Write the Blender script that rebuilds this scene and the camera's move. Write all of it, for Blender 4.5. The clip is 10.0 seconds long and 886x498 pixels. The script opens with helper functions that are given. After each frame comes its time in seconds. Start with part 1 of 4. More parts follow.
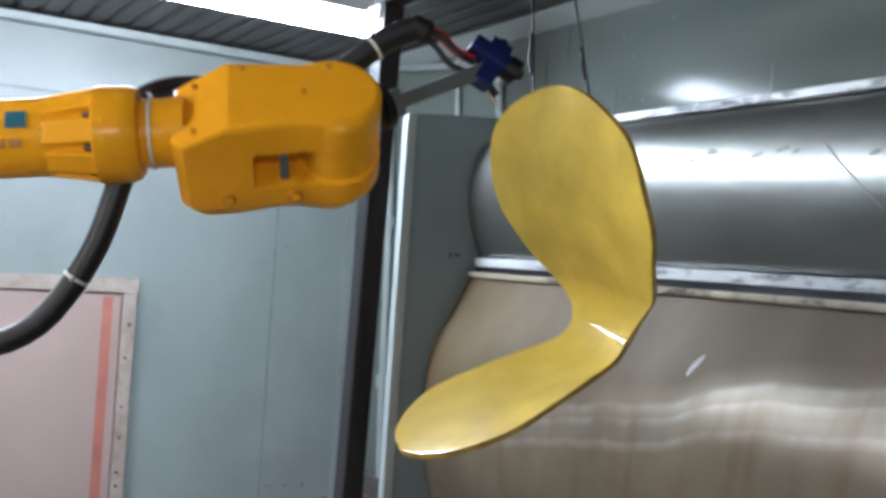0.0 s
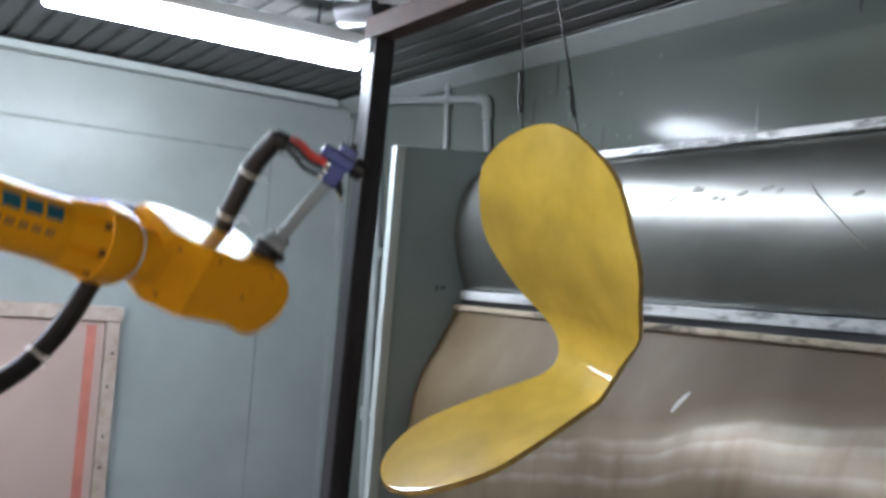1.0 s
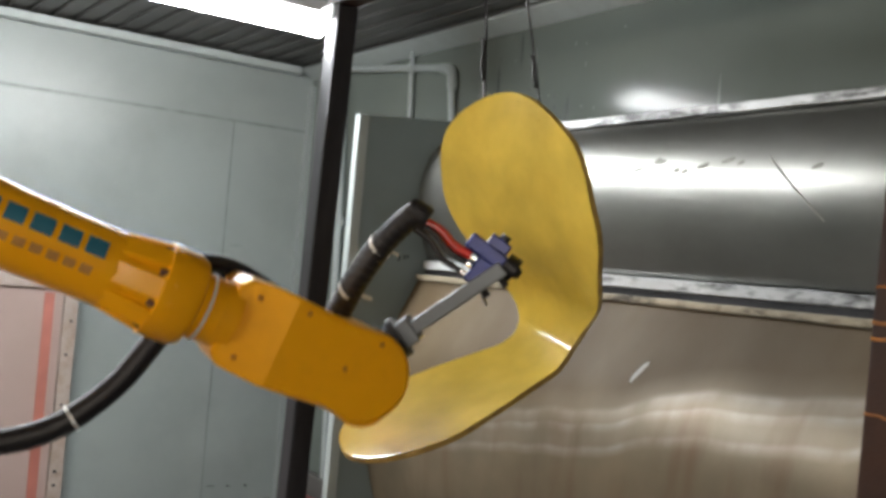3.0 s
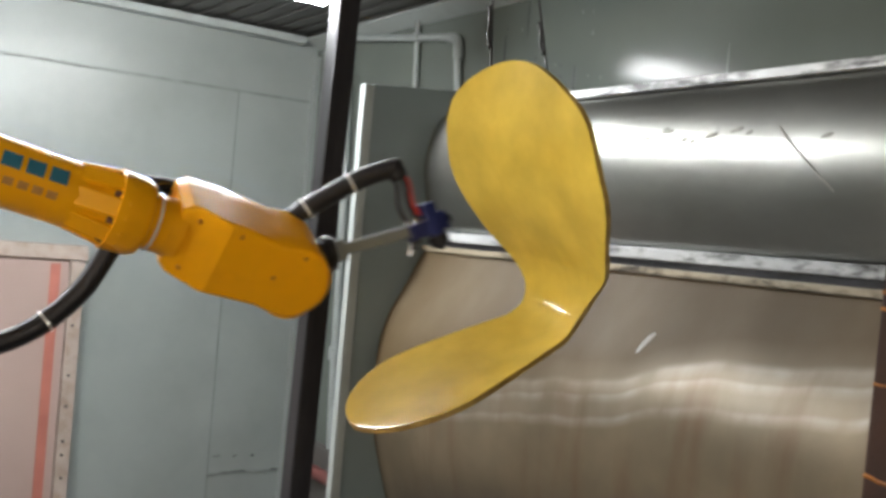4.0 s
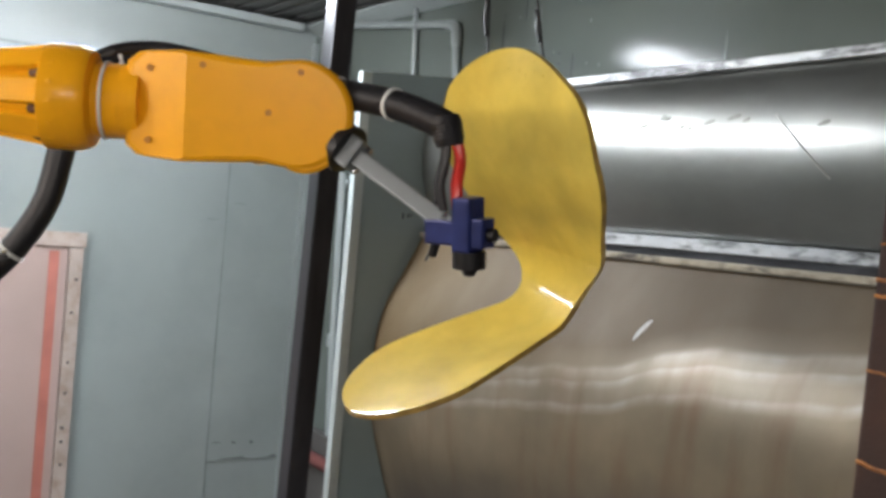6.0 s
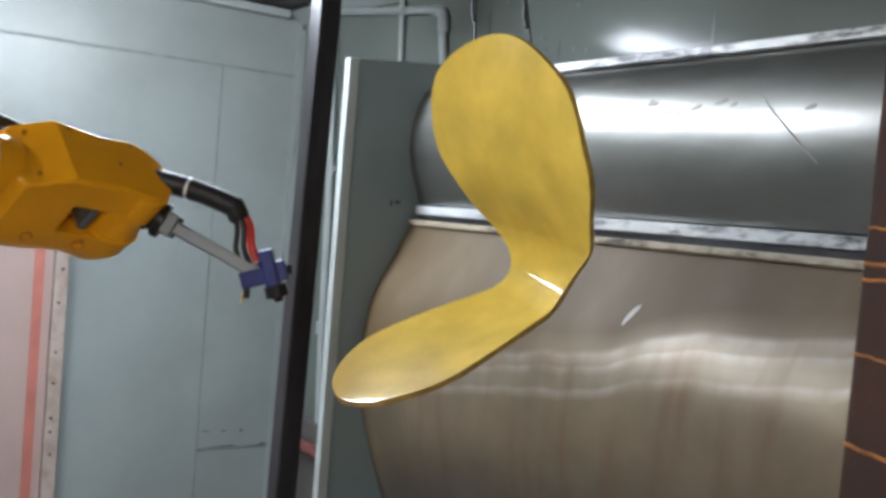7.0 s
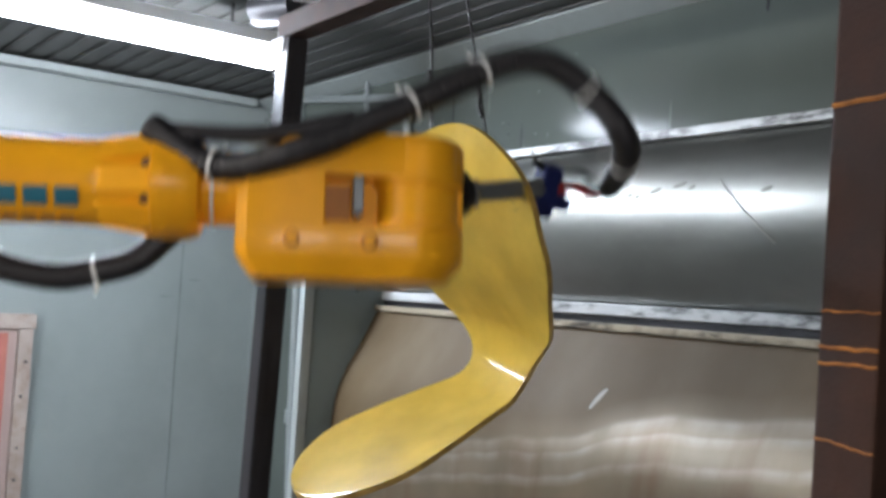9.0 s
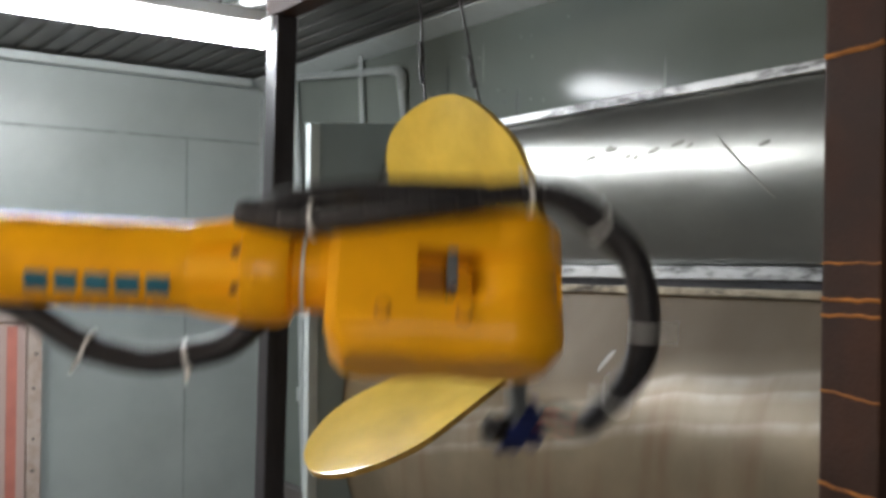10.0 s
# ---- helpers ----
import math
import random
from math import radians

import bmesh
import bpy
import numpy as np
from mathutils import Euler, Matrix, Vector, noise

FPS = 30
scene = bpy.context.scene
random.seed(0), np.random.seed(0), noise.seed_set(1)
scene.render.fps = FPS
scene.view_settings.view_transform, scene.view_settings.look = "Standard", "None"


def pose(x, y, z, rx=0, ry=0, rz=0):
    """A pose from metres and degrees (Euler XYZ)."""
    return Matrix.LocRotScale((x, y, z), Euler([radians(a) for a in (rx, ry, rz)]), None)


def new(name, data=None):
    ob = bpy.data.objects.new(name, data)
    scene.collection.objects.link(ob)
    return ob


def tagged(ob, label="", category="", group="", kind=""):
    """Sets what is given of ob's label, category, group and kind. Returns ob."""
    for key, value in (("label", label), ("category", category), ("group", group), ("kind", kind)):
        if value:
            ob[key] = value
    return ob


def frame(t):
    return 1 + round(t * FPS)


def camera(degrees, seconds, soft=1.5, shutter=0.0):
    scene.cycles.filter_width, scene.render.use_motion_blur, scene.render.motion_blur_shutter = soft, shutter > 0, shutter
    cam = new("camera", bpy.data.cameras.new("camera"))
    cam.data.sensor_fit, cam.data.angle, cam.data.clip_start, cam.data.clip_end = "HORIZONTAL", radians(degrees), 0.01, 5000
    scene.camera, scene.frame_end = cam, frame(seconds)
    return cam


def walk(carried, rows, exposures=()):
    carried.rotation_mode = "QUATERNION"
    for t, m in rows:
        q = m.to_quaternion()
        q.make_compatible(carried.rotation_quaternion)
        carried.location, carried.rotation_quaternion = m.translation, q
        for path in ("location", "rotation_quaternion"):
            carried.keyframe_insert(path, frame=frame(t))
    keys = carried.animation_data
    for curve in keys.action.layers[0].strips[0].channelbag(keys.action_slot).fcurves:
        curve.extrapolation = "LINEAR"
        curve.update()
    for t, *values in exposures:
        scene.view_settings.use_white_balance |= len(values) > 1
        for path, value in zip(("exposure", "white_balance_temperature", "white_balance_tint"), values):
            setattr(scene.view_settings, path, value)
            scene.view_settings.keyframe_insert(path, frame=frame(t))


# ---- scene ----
cam = camera(48.0, 10.0, soft=3.5, shutter=0.8)
CAMERA_ROWS = [
    (0.0, pose(-0.002, -0.003, 1.796, 90.78, -3.81, 59.13)),
    (0.5, pose(-0.002, -0.012, 1.802, 92.06, -4.35, 59.89)),
    (1.0, pose(0.001, -0.012, 1.805, 92.60, -4.54, 58.26)),
    (1.5, pose(0.006, -0.017, 1.812, 93.02, -4.43, 58.96)),
    (2.0, pose(0.007, -0.032, 1.811, 93.07, -5.13, 58.53)),
    (2.5, pose(0.006, -0.012, 1.806, 92.32, -4.85, 56.81)),
    (4.0, pose(-0.011, 0.005, 1.799, 89.41, -4.93, 56.54)),
    (4.5, pose(-0.006, 0.007, 1.803, 89.11, -4.77, 56.49)),
    (5.0, pose(-0.001, 0.005, 1.802, 88.86, -4.66, 56.76)),
    (6.5, pose(-0.004, 0.007, 1.798, 88.55, -5.09, 56.30)),
    (7.0, pose(-0.005, 0.006, 1.800, 87.97, -4.53, 55.81)),
    (7.5, pose(-0.008, 0.017, 1.797, 87.73, -4.80, 55.91)),
    (8.0, pose(-0.000, 0.001, 1.800, 88.30, -4.83, 55.74)),
    (8.2, pose(-0.001, 0.003, 1.801, 88.12, -4.80, 55.70)),
    (8.4, pose(-0.004, 0.024, 1.810, 89.88, -4.40, 55.20)),
    (8.5, pose(-0.007, 0.037, 1.816, 92.25, -4.04, 55.03)),
    (9.0, pose(0.004, 0.035, 1.815, 92.78, -3.47, 54.31)),
    (9.5, pose(0.010, 0.019, 1.812, 91.30, -2.06, 54.76)),
    (10.0, pose(0.010, 0.040, 1.820, 91.02, -0.42, 54.66)),
]
EXPOSURES = [(0.0, 0.05, 5950, 15), (1.0, -0.15, 6200, 17), (2.5, -0.2, 7000, 17), (4.0, 0.0, 7100, 17), (5.0, 0.12, 6900, 17),
             (7.0, 0.05, 6350, 17), (8.0, -0.03, 6150, 16), (9.0, -0.06, 6250, 17), (10.0, -0.28, 6900, 17)]
walk(cam, CAMERA_ROWS, EXPOSURES)

# ---- light ----
world = bpy.data.worlds.new("workshop_air")
world.use_nodes = True
world.node_tree.nodes["Background"].inputs[0].default_value = (0.55, 0.62, 0.7, 1)
world.node_tree.nodes["Background"].inputs[1].default_value = 0.06
scene.world = world
TUBE_GLOW = 30.0
COOL, NEUTRAL = (0.74, 0.89, 1.0), (1.0, 0.94, 0.82)
CEILING, BACK, LEFT, RIGHT, REAR = 2.915, 2.6, -5.46, 2.6, -3.2


# ---- materials ----
def material(name, color, rough=0.5, metal=0.0, scale=8.0, vary=0.15, fine=90.0, bump=0.05, coat=0.0, stain=None, stain_scale=2.0, stain_amount=0.5, stretch=(1, 1, 1), edge=(0.45, 0.72)):
    mat = bpy.data.materials.new(name)
    mat.use_nodes = True
    nt = mat.node_tree
    n, link = nt.nodes, nt.links.new
    b = n["Principled BSDF"]
    b.inputs["Metallic"].default_value = metal
    b.inputs["Coat Weight"].default_value = coat
    b.inputs["Coat Roughness"].default_value = 0.12
    tc = n.new("ShaderNodeTexCoord")
    mp = n.new("ShaderNodeMapping")
    mp.inputs["Scale"].default_value = stretch
    link(tc.outputs["Object"], mp.inputs["Vector"])

    def tex(size, detail):
        t = n.new("ShaderNodeTexNoise")
        t.inputs["Scale"].default_value, t.inputs["Detail"].default_value = size, detail
        link(mp.outputs["Vector"], t.inputs["Vector"])
        return t

    big, small = tex(scale, 5), tex(fine, 3)
    ramp = n.new("ShaderNodeValToRGB")
    ramp.color_ramp.elements[0].position, ramp.color_ramp.elements[1].position = 0.3, 0.7
    lo, hi = [c * (1 - vary) for c in color], [min(1, c * (1 + vary)) for c in color]
    ramp.color_ramp.elements[0].color, ramp.color_ramp.elements[1].color = (*lo, 1), (*hi, 1)
    link(big.outputs["Fac"], ramp.inputs["Fac"])
    out = ramp.outputs["Color"]
    if stain:
        st = tex(stain_scale, 7)
        st.inputs["Roughness"].default_value = 0.65
        sr = n.new("ShaderNodeValToRGB")
        sr.color_ramp.elements[0].position, sr.color_ramp.elements[1].position = edge
        link(st.outputs["Fac"], sr.inputs["Fac"])
        mul = n.new("ShaderNodeMath")
        mul.operation = "MULTIPLY"
        mul.inputs[1].default_value = stain_amount
        link(sr.outputs["Color"], mul.inputs[0])
        mix = n.new("ShaderNodeMix")
        mix.data_type = "RGBA"
        link(mul.outputs[0], mix.inputs["Factor"])
        link(out, mix.inputs["A"])
        mix.inputs["B"].default_value = (*stain, 1)
        out = mix.outputs["Result"]
    link(out, b.inputs["Base Color"])
    mr = n.new("ShaderNodeMapRange")
    mr.inputs["To Min"].default_value, mr.inputs["To Max"].default_value = max(0.03, rough * 0.8), min(1, rough * 1.25)
    link(big.outputs["Fac"], mr.inputs["Value"])
    link(mr.outputs["Result"], b.inputs["Roughness"])
    bp = n.new("ShaderNodeBump")
    bp.inputs["Strength"].default_value, bp.inputs["Distance"].default_value = bump, 0.004
    link(small.outputs["Fac"], bp.inputs["Height"])
    link(bp.outputs["Normal"], b.inputs["Normal"])
    return mat


def glow(name, color, strength):
    mat = bpy.data.materials.new(name)
    mat.use_nodes = True
    b = mat.node_tree.nodes["Principled BSDF"]
    b.inputs["Base Color"].default_value = (*color, 1)
    b.inputs["Emission Color"].default_value = (*color, 1)
    b.inputs["Emission Strength"].default_value = strength
    return mat


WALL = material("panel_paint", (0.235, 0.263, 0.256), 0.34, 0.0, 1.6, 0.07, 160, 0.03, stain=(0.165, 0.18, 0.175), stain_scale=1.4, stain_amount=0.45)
# Greener paint; the weaker light on this wall is put into its darker base.
BACK_WALL = material("greenish_dimmed_panel_paint", (0.122, 0.142, 0.128), 0.12, 0.0, 1.6, 0.08, 14, 0.12, stain=(0.12, 0.135, 0.125), stain_scale=1.7, stain_amount=0.5)
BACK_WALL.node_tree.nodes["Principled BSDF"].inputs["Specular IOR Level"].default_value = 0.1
BOOTH = material("booth_paint", (0.18, 0.222, 0.228), 0.4, 0.0, 3, 0.1, 120, 0.04, stain=(0.13, 0.16, 0.165), stain_scale=3, stain_amount=0.5)
STEEL = material("brushed_steel", (0.34, 0.345, 0.32), 0.33, 0.9, 3, 0.14, 9, 0.35, stain=(0.2, 0.19, 0.18), stain_scale=2.2, stain_amount=0.5, stretch=(0.5, 1, 1))
def stained_curtain():
    """Stainless sheet: brown film above the wandering water line, pale lime below it, rust runs."""
    mat = material("stained_steel_sheet", (0.185, 0.145, 0.095), 0.5, 0.4, 3.5, 0.22, 70, 0.05)
    nt = mat.node_tree
    n, link = nt.nodes, nt.links.new
    b = n["Principled BSDF"]
    base = b.inputs["Base Color"].links[0].from_socket
    tc = n.new("ShaderNodeTexCoord")
    sep = n.new("ShaderNodeSeparateXYZ")
    link(tc.outputs["Object"], sep.inputs[0])

    def noise_tex(sx, sz, size, detail=4):
        m = n.new("ShaderNodeMapping")
        m.inputs["Scale"].default_value = (sx, 0.2, sz)
        link(tc.outputs["Object"], m.inputs["Vector"])
        t = n.new("ShaderNodeTexNoise")
        t.inputs["Scale"].default_value, t.inputs["Detail"].default_value = size, detail
        link(m.outputs["Vector"], t.inputs["Vector"])
        return t.outputs["Fac"]

    def calc(op, a, c):
        k = n.new("ShaderNodeMath")
        k.operation = op
        for i, v in enumerate((a, c)):
            if isinstance(v, (int, float)):
                k.inputs[i].default_value = v
            else:
                link(v, k.inputs[i])
        return k.outputs[0]

    def ramp(fac, stops):
        r = n.new("ShaderNodeValToRGB")
        while len(r.color_ramp.elements) < len(stops):
            r.color_ramp.elements.new(0.5)
        for e, (p, v) in zip(r.color_ramp.elements, stops):
            e.position, e.color = p, (v, v, v, 1)
        link(fac, r.inputs["Fac"])
        return r.outputs["Color"]

    def mix(fac, a, color):
        k = n.new("ShaderNodeMix")
        k.data_type = "RGBA"
        link(fac, k.inputs["Factor"])
        link(a, k.inputs["A"])
        k.inputs["B"].default_value = (*color, 1)
        return k.outputs["Result"]

    wander = calc("ADD", calc("MULTIPLY", calc("SUBTRACT", noise_tex(1.0, 0.3, 1.7, 2), 0.5), 0.2), sep.outputs["Z"])
    wander = calc("SUBTRACT", wander, calc("MULTIPLY", calc("ADD", sep.outputs["X"], 2.0), 0.19))
    height = calc("SUBTRACT", wander, 1.0)
    film = ramp(height, ((0.44, 0.0), (0.54, 1.0)))
    film = calc("MULTIPLY", film, calc("ADD", 0.4, calc("MULTIPLY", noise_tex(1.5, 1, 3.0, 6), 0.9)))
    col = mix(film, base, (0.085, 0.052, 0.018))
    lime = ramp(height, ((0.32, 0.0), (0.350, 0.75), (0.362, 0.22), (0.40, 0.25), (0.425, 0.8), (0.434, 0.25), (0.465, 0.6), (0.482, 0.0)))
    lime = calc("MULTIPLY", lime, ramp(noise_tex(2.0, 1.2, 4.0, 6), ((0.32, 0.25), (0.62, 1.0))))
    col = mix(lime, col, (0.42, 0.385, 0.33))
    runs = calc("MULTIPLY", ramp(noise_tex(3.2, 0.55, 3.4, 10), ((0.47, 0.0), (0.72, 0.75))), ramp(height, ((0.05, 0.6), (0.42, 0.7), (0.5, 0.0))))
    col = mix(runs, col, (0.150, 0.076, 0.036))
    grime = ramp(calc("ADD", height, calc("MULTIPLY", noise_tex(1, 0.5, 3.0), 0.2)), ((0.0, 0.7), (0.22, 0.0)))
    col = mix(grime, col, (0.10, 0.085, 0.075))
    link(col, b.inputs["Base Color"])
    # the dried film is dull and hides the metal
    link(calc("MULTIPLY", calc("SUBTRACT", 1.0, film), 0.42), b.inputs["Metallic"])
    link(calc("ADD", 0.47, calc("MULTIPLY", film, 0.2)), b.inputs["Roughness"])
    return mat


CURTAIN = stained_curtain()
SMUDGE = material("dull_smudge", (0.20, 0.20, 0.18), 0.5, 0.6, 20, 0.3, 90, 0.1)
SCALE_MARK = material("lime_deposit", (0.42, 0.40, 0.37), 0.6, 0.0, 9, 0.2, 90, 0.06)
STRIP = material("splashed_strip", (0.55, 0.57, 0.57), 0.45, 0.2, 14, 0.2, 80, 0.1, stain=(0.03, 0.03, 0.03), stain_scale=9, stain_amount=0.95, edge=(0.5, 0.6), stretch=(0.3, 1, 1))
CREAM = material("cream_strip", (0.42, 0.36, 0.26), 0.5, 0.1, 12, 0.25, 80, 0.1, stain=(0.04, 0.03, 0.02), stain_scale=12, stain_amount=0.95, edge=(0.48, 0.6), stretch=(0.3, 1, 1))
CEIL = material("ceiling_sheet", (0.10, 0.10, 0.095), 0.55, 0.1, 3, 0.2, 60, 0.05, stain=(0.08, 0.08, 0.08), stain_scale=2, stain_amount=0.6)
COVE = material("cove_trim", (0.34, 0.38, 0.37), 0.4, 0.0, 5, 0.1, 80, 0.04, stain=(0.2, 0.2, 0.19), stain_scale=5, stain_amount=0.5)
FLOOR = material("concrete", (0.085, 0.08, 0.075), 0.7, 0.0, 3, 0.3, 60, 0.2)
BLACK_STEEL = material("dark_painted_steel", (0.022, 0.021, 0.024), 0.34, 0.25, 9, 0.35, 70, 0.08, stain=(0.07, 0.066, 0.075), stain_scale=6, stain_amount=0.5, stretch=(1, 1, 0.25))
RUST = material("rusted_steel", (0.034, 0.015, 0.010), 0.72, 0.2, 9, 0.4, 120, 0.25, stain=(0.09, 0.033, 0.015), stain_scale=4, stain_amount=0.6)
ORANGE_RUST = material("fresh_rust", (0.45, 0.17, 0.03), 0.7, 0.0, 18, 0.45, 90, 0.3, stain=(0.1, 0.04, 0.02), stain_scale=25, stain_amount=0.8)
PIPE_PAINT = material("pipe_paint", (0.25, 0.28, 0.275), 0.4, 0.0, 9, 0.1, 80, 0.05)
# The pink cast of glare over the door is put into this base.
DOOR = material("pale_door_board", (0.335, 0.245, 0.22), 0.55, 0.0, 2.5, 0.06, 90, 0.05, stain=(0.33, 0.25, 0.22), stain_scale=3, stain_amount=0.4)
DOOR_FRAME = material("worn_door_edge", (0.34, 0.28, 0.245), 0.55, 0.0, 7, 0.12, 80, 0.1, stain=(0.2, 0.12, 0.08), stain_scale=12, stain_amount=0.7)
RED_STRIPE = material("red_brown_stripe", (0.36, 0.12, 0.09), 0.6, 0.0, 8, 0.15, 80, 0.05)
RED_PIPE = material("dull_red_paint", (0.15, 0.05, 0.045), 0.55, 0.0, 8, 0.2, 80, 0.05)
SHELL = material("wet_yellow_lacquer", (0.67, 0.487, 0.080), 0.42, 0.0, 9, 0.17, 30, 0.32, coat=0.4, stain=(0.52, 0.32, 0.04), stain_scale=6, stain_amount=0.4)
SHELL.node_tree.nodes["Principled BSDF"].inputs["Specular IOR Level"].default_value = 0.05
SHELL.node_tree.nodes["Principled BSDF"].inputs["Coat Roughness"].default_value = 0.06
SHELL_EDGE = material("ply_edge", (0.40, 0.26, 0.06), 0.5, 0.0, 22, 0.35, 90, 0.2, stain=(0.16, 0.09, 0.03), stain_scale=14, stain_amount=0.7)
ROBOT = material("robot_orange", (0.95, 0.435, 0.011), 0.3, 0.0, 5, 0.06, 60, 0.02, coat=0.1, stain=(0.5, 0.2, 0.02), stain_scale=9, stain_amount=0.25)
ROBOT.node_tree.nodes["Principled BSDF"].inputs["Specular IOR Level"].default_value = 0.16
# Darker copy of the robot orange, mixed to paint shade in its recesses.
ROBOT_DEEP = material("darker_orange", (0.5, 0.19, 0.01), 0.5, 0.0, 9, 0.25, 60, 0.05)
# Near-black brown that paints shade into the ring's slots.
ROBOT_DARK = material("recess_shade", (0.10, 0.045, 0.02), 0.6, 0.2, 12, 0.4, 60, 0.1)
LOGO = material("blue_lettering", (0.02, 0.15, 0.22), 0.45, 0.0, 20, 0.1, 80, 0.02)
LOGO_FAINT = material("worn_grey_lettering", (0.55, 0.26, 0.06), 0.45, 0.0, 20, 0.2, 80, 0.02)
RUBBER = material("black_rubber", (0.011, 0.011, 0.014), 0.45, 0.0, 30, 0.3, 90, 0.1)
TIE = material("white_cable_tie", (0.7, 0.72, 0.72), 0.4, 0.0, 20, 0.1, 80, 0.02)
ALU = material("grey_aluminium", (0.19, 0.21, 0.225), 0.48, 0.55, 12, 0.15, 70, 0.05, stretch=(0.3, 1, 1))
GUN = material("dark_blue_anodised", (0.014, 0.025, 0.13), 0.35, 0.3, 20, 0.3, 80, 0.05)
GUN_BLACK = material("black_metal", (0.012, 0.012, 0.014), 0.4, 0.4, 20, 0.3, 80, 0.05)
CHROME = material("chrome", (0.7, 0.7, 0.72), 0.15, 1.0, 20, 0.1, 80, 0.02)
RED_HOSE = material("red_hose", (0.65, 0.03, 0.02), 0.35, 0.0, 20, 0.15, 80, 0.03)
WIRE = material("steel_wire", (0.05, 0.05, 0.05), 0.45, 0.7, 40, 0.2, 80, 0.05)
TUBE = glow("fluorescent_tube", (0.86, 0.95, 1.0), TUBE_GLOW * 3.2)
# Glow for the tubes of the added fill battens only.
FILL_TUBE = glow("added_fill_tube", (1.0, 0.95, 0.86), TUBE_GLOW)
FIXTURE = material("white_enamel", (0.7, 0.75, 0.78), 0.4, 0.0, 10, 0.05, 80, 0.02)
SEAM = material("seam_sealant", (0.17, 0.19, 0.185), 0.6, 0.0, 12, 0.2, 80, 0.1)


# ---- mesh helpers ----
def part(name, bm, mat, parent=None, label="", smooth=False, at=None):
    me = bpy.data.meshes.new(name)
    if smooth:
        for f in bm.faces:
            f.smooth = True
    bm.normal_update()
    bm.to_mesh(me)
    bm.free()
    for m in (mat if isinstance(mat, (list, tuple)) else (mat,)):
        me.materials.append(m)
    if smooth:
        me.set_sharp_from_angle(angle=radians(28))
    ob = new(name, me)
    if parent:
        ob.parent = parent
    if at is not None:
        ob.matrix_basis = at
    if label:
        ob["label"] = label
    return ob


def box(x0, x1, y0, y1, z0, z1, bevel=0.0, bm=None):
    own = bm is None
    b = bmesh.new()
    bmesh.ops.create_cube(b, size=1)
    for v in b.verts:
        v.co = Vector((x0 + (v.co.x + 0.5) * (x1 - x0), y0 + (v.co.y + 0.5) * (y1 - y0), z0 + (v.co.z + 0.5) * (z1 - z0)))
    if bevel:
        bmesh.ops.bevel(b, geom=b.edges[:], offset=bevel, segments=2, affect="EDGES", profile=0.6)
    if own:
        return b
    return merge(bm, b)


def merge(bm, other, m=None):
    me = bpy.data.meshes.new("tmp")
    if m is not None:
        bmesh.ops.transform(other, matrix=m, verts=other.verts)
    other.to_mesh(me)
    other.free()
    bm.from_mesh(me)
    bpy.data.meshes.remove(me)
    return bm


def rod(a, b, r, segs=14, bm=None, r2=None):
    a, b = Vector(a), Vector(b)
    out = bmesh.new()
    bmesh.ops.create_cone(out, cap_ends=True, segments=segs, radius1=r, radius2=r if r2 is None else r2, depth=(b - a).length)
    m = Matrix.Translation((a + b) / 2) @ (b - a).to_track_quat("Z", "Y").to_matrix().to_4x4()
    bmesh.ops.transform(out, matrix=m, verts=out.verts)
    return out if bm is None else merge(bm, out)


def lathe(stations, segs=40, ribs=None):
    """A turned body along x; stations: (x, radius)."""
    bm = bmesh.new()
    rings = []
    for x, r in stations:
        rings.append([bm.verts.new((x, r * math.cos(2 * math.pi * k / segs), r * math.sin(2 * math.pi * k / segs))) for k in range(segs)])
    for a, b in zip(rings, rings[1:]):
        for k in range(segs):
            bm.faces.new((a[k], a[(k + 1) % segs], b[(k + 1) % segs], b[k]))
    bm.faces.new(rings[0])
    bm.faces.new(rings[-1][::-1])
    bmesh.ops.recalc_face_normals(bm, faces=bm.faces)
    return bm


def sheet(profile, x0, x1, thick, steps=1):
    """A bent sheet: profile of (y, z) along x, with thickness towards +y."""
    bm = bmesh.new()
    cols = []
    for i in range(steps + 1):
        x = x0 + (x1 - x0) * i / steps
        cols.append([(bm.verts.new((x, y, z)), bm.verts.new((x, y + thick, z))) for y, z in profile])
    for a, b in zip(cols, cols[1:]):
        for i in range(len(profile) - 1):
            bm.faces.new((a[i][0], a[i + 1][0], b[i + 1][0], b[i][0]))
            bm.faces.new((a[i][1], b[i][1], b[i + 1][1], a[i + 1][1]))
        bm.faces.new((a[0][0], b[0][0], b[0][1], a[0][1]))
        bm.faces.new((a[-1][0], a[-1][1], b[-1][1], b[-1][0]))
    for c in (cols[0], cols[-1]):
        for i in range(len(profile) - 1):
            bm.faces.new((c[i][0], c[i][1], c[i + 1][1], c[i + 1][0]))
    bmesh.ops.recalc_face_normals(bm, faces=bm.faces)
    return bm


def curve_points(points, n):
    """Catmull-Rom through points."""
    p = [Vector(q) for q in points]
    p = [p[0] * 2 - p[1]] + p + [p[-1] * 2 - p[-2]]
    out = []
    for i in range(n + 1):
        s = i / n * (len(p) - 3)
        k = min(int(s), len(p) - 4)
        t = s - k
        a, b, c, d = p[k:k + 4]
        out.append(0.5 * ((2 * b) + (c - a) * t + (2 * a - 5 * b + 4 * c - d) * t * t + (3 * b - 3 * c + d - a) * t ** 3))
    return out


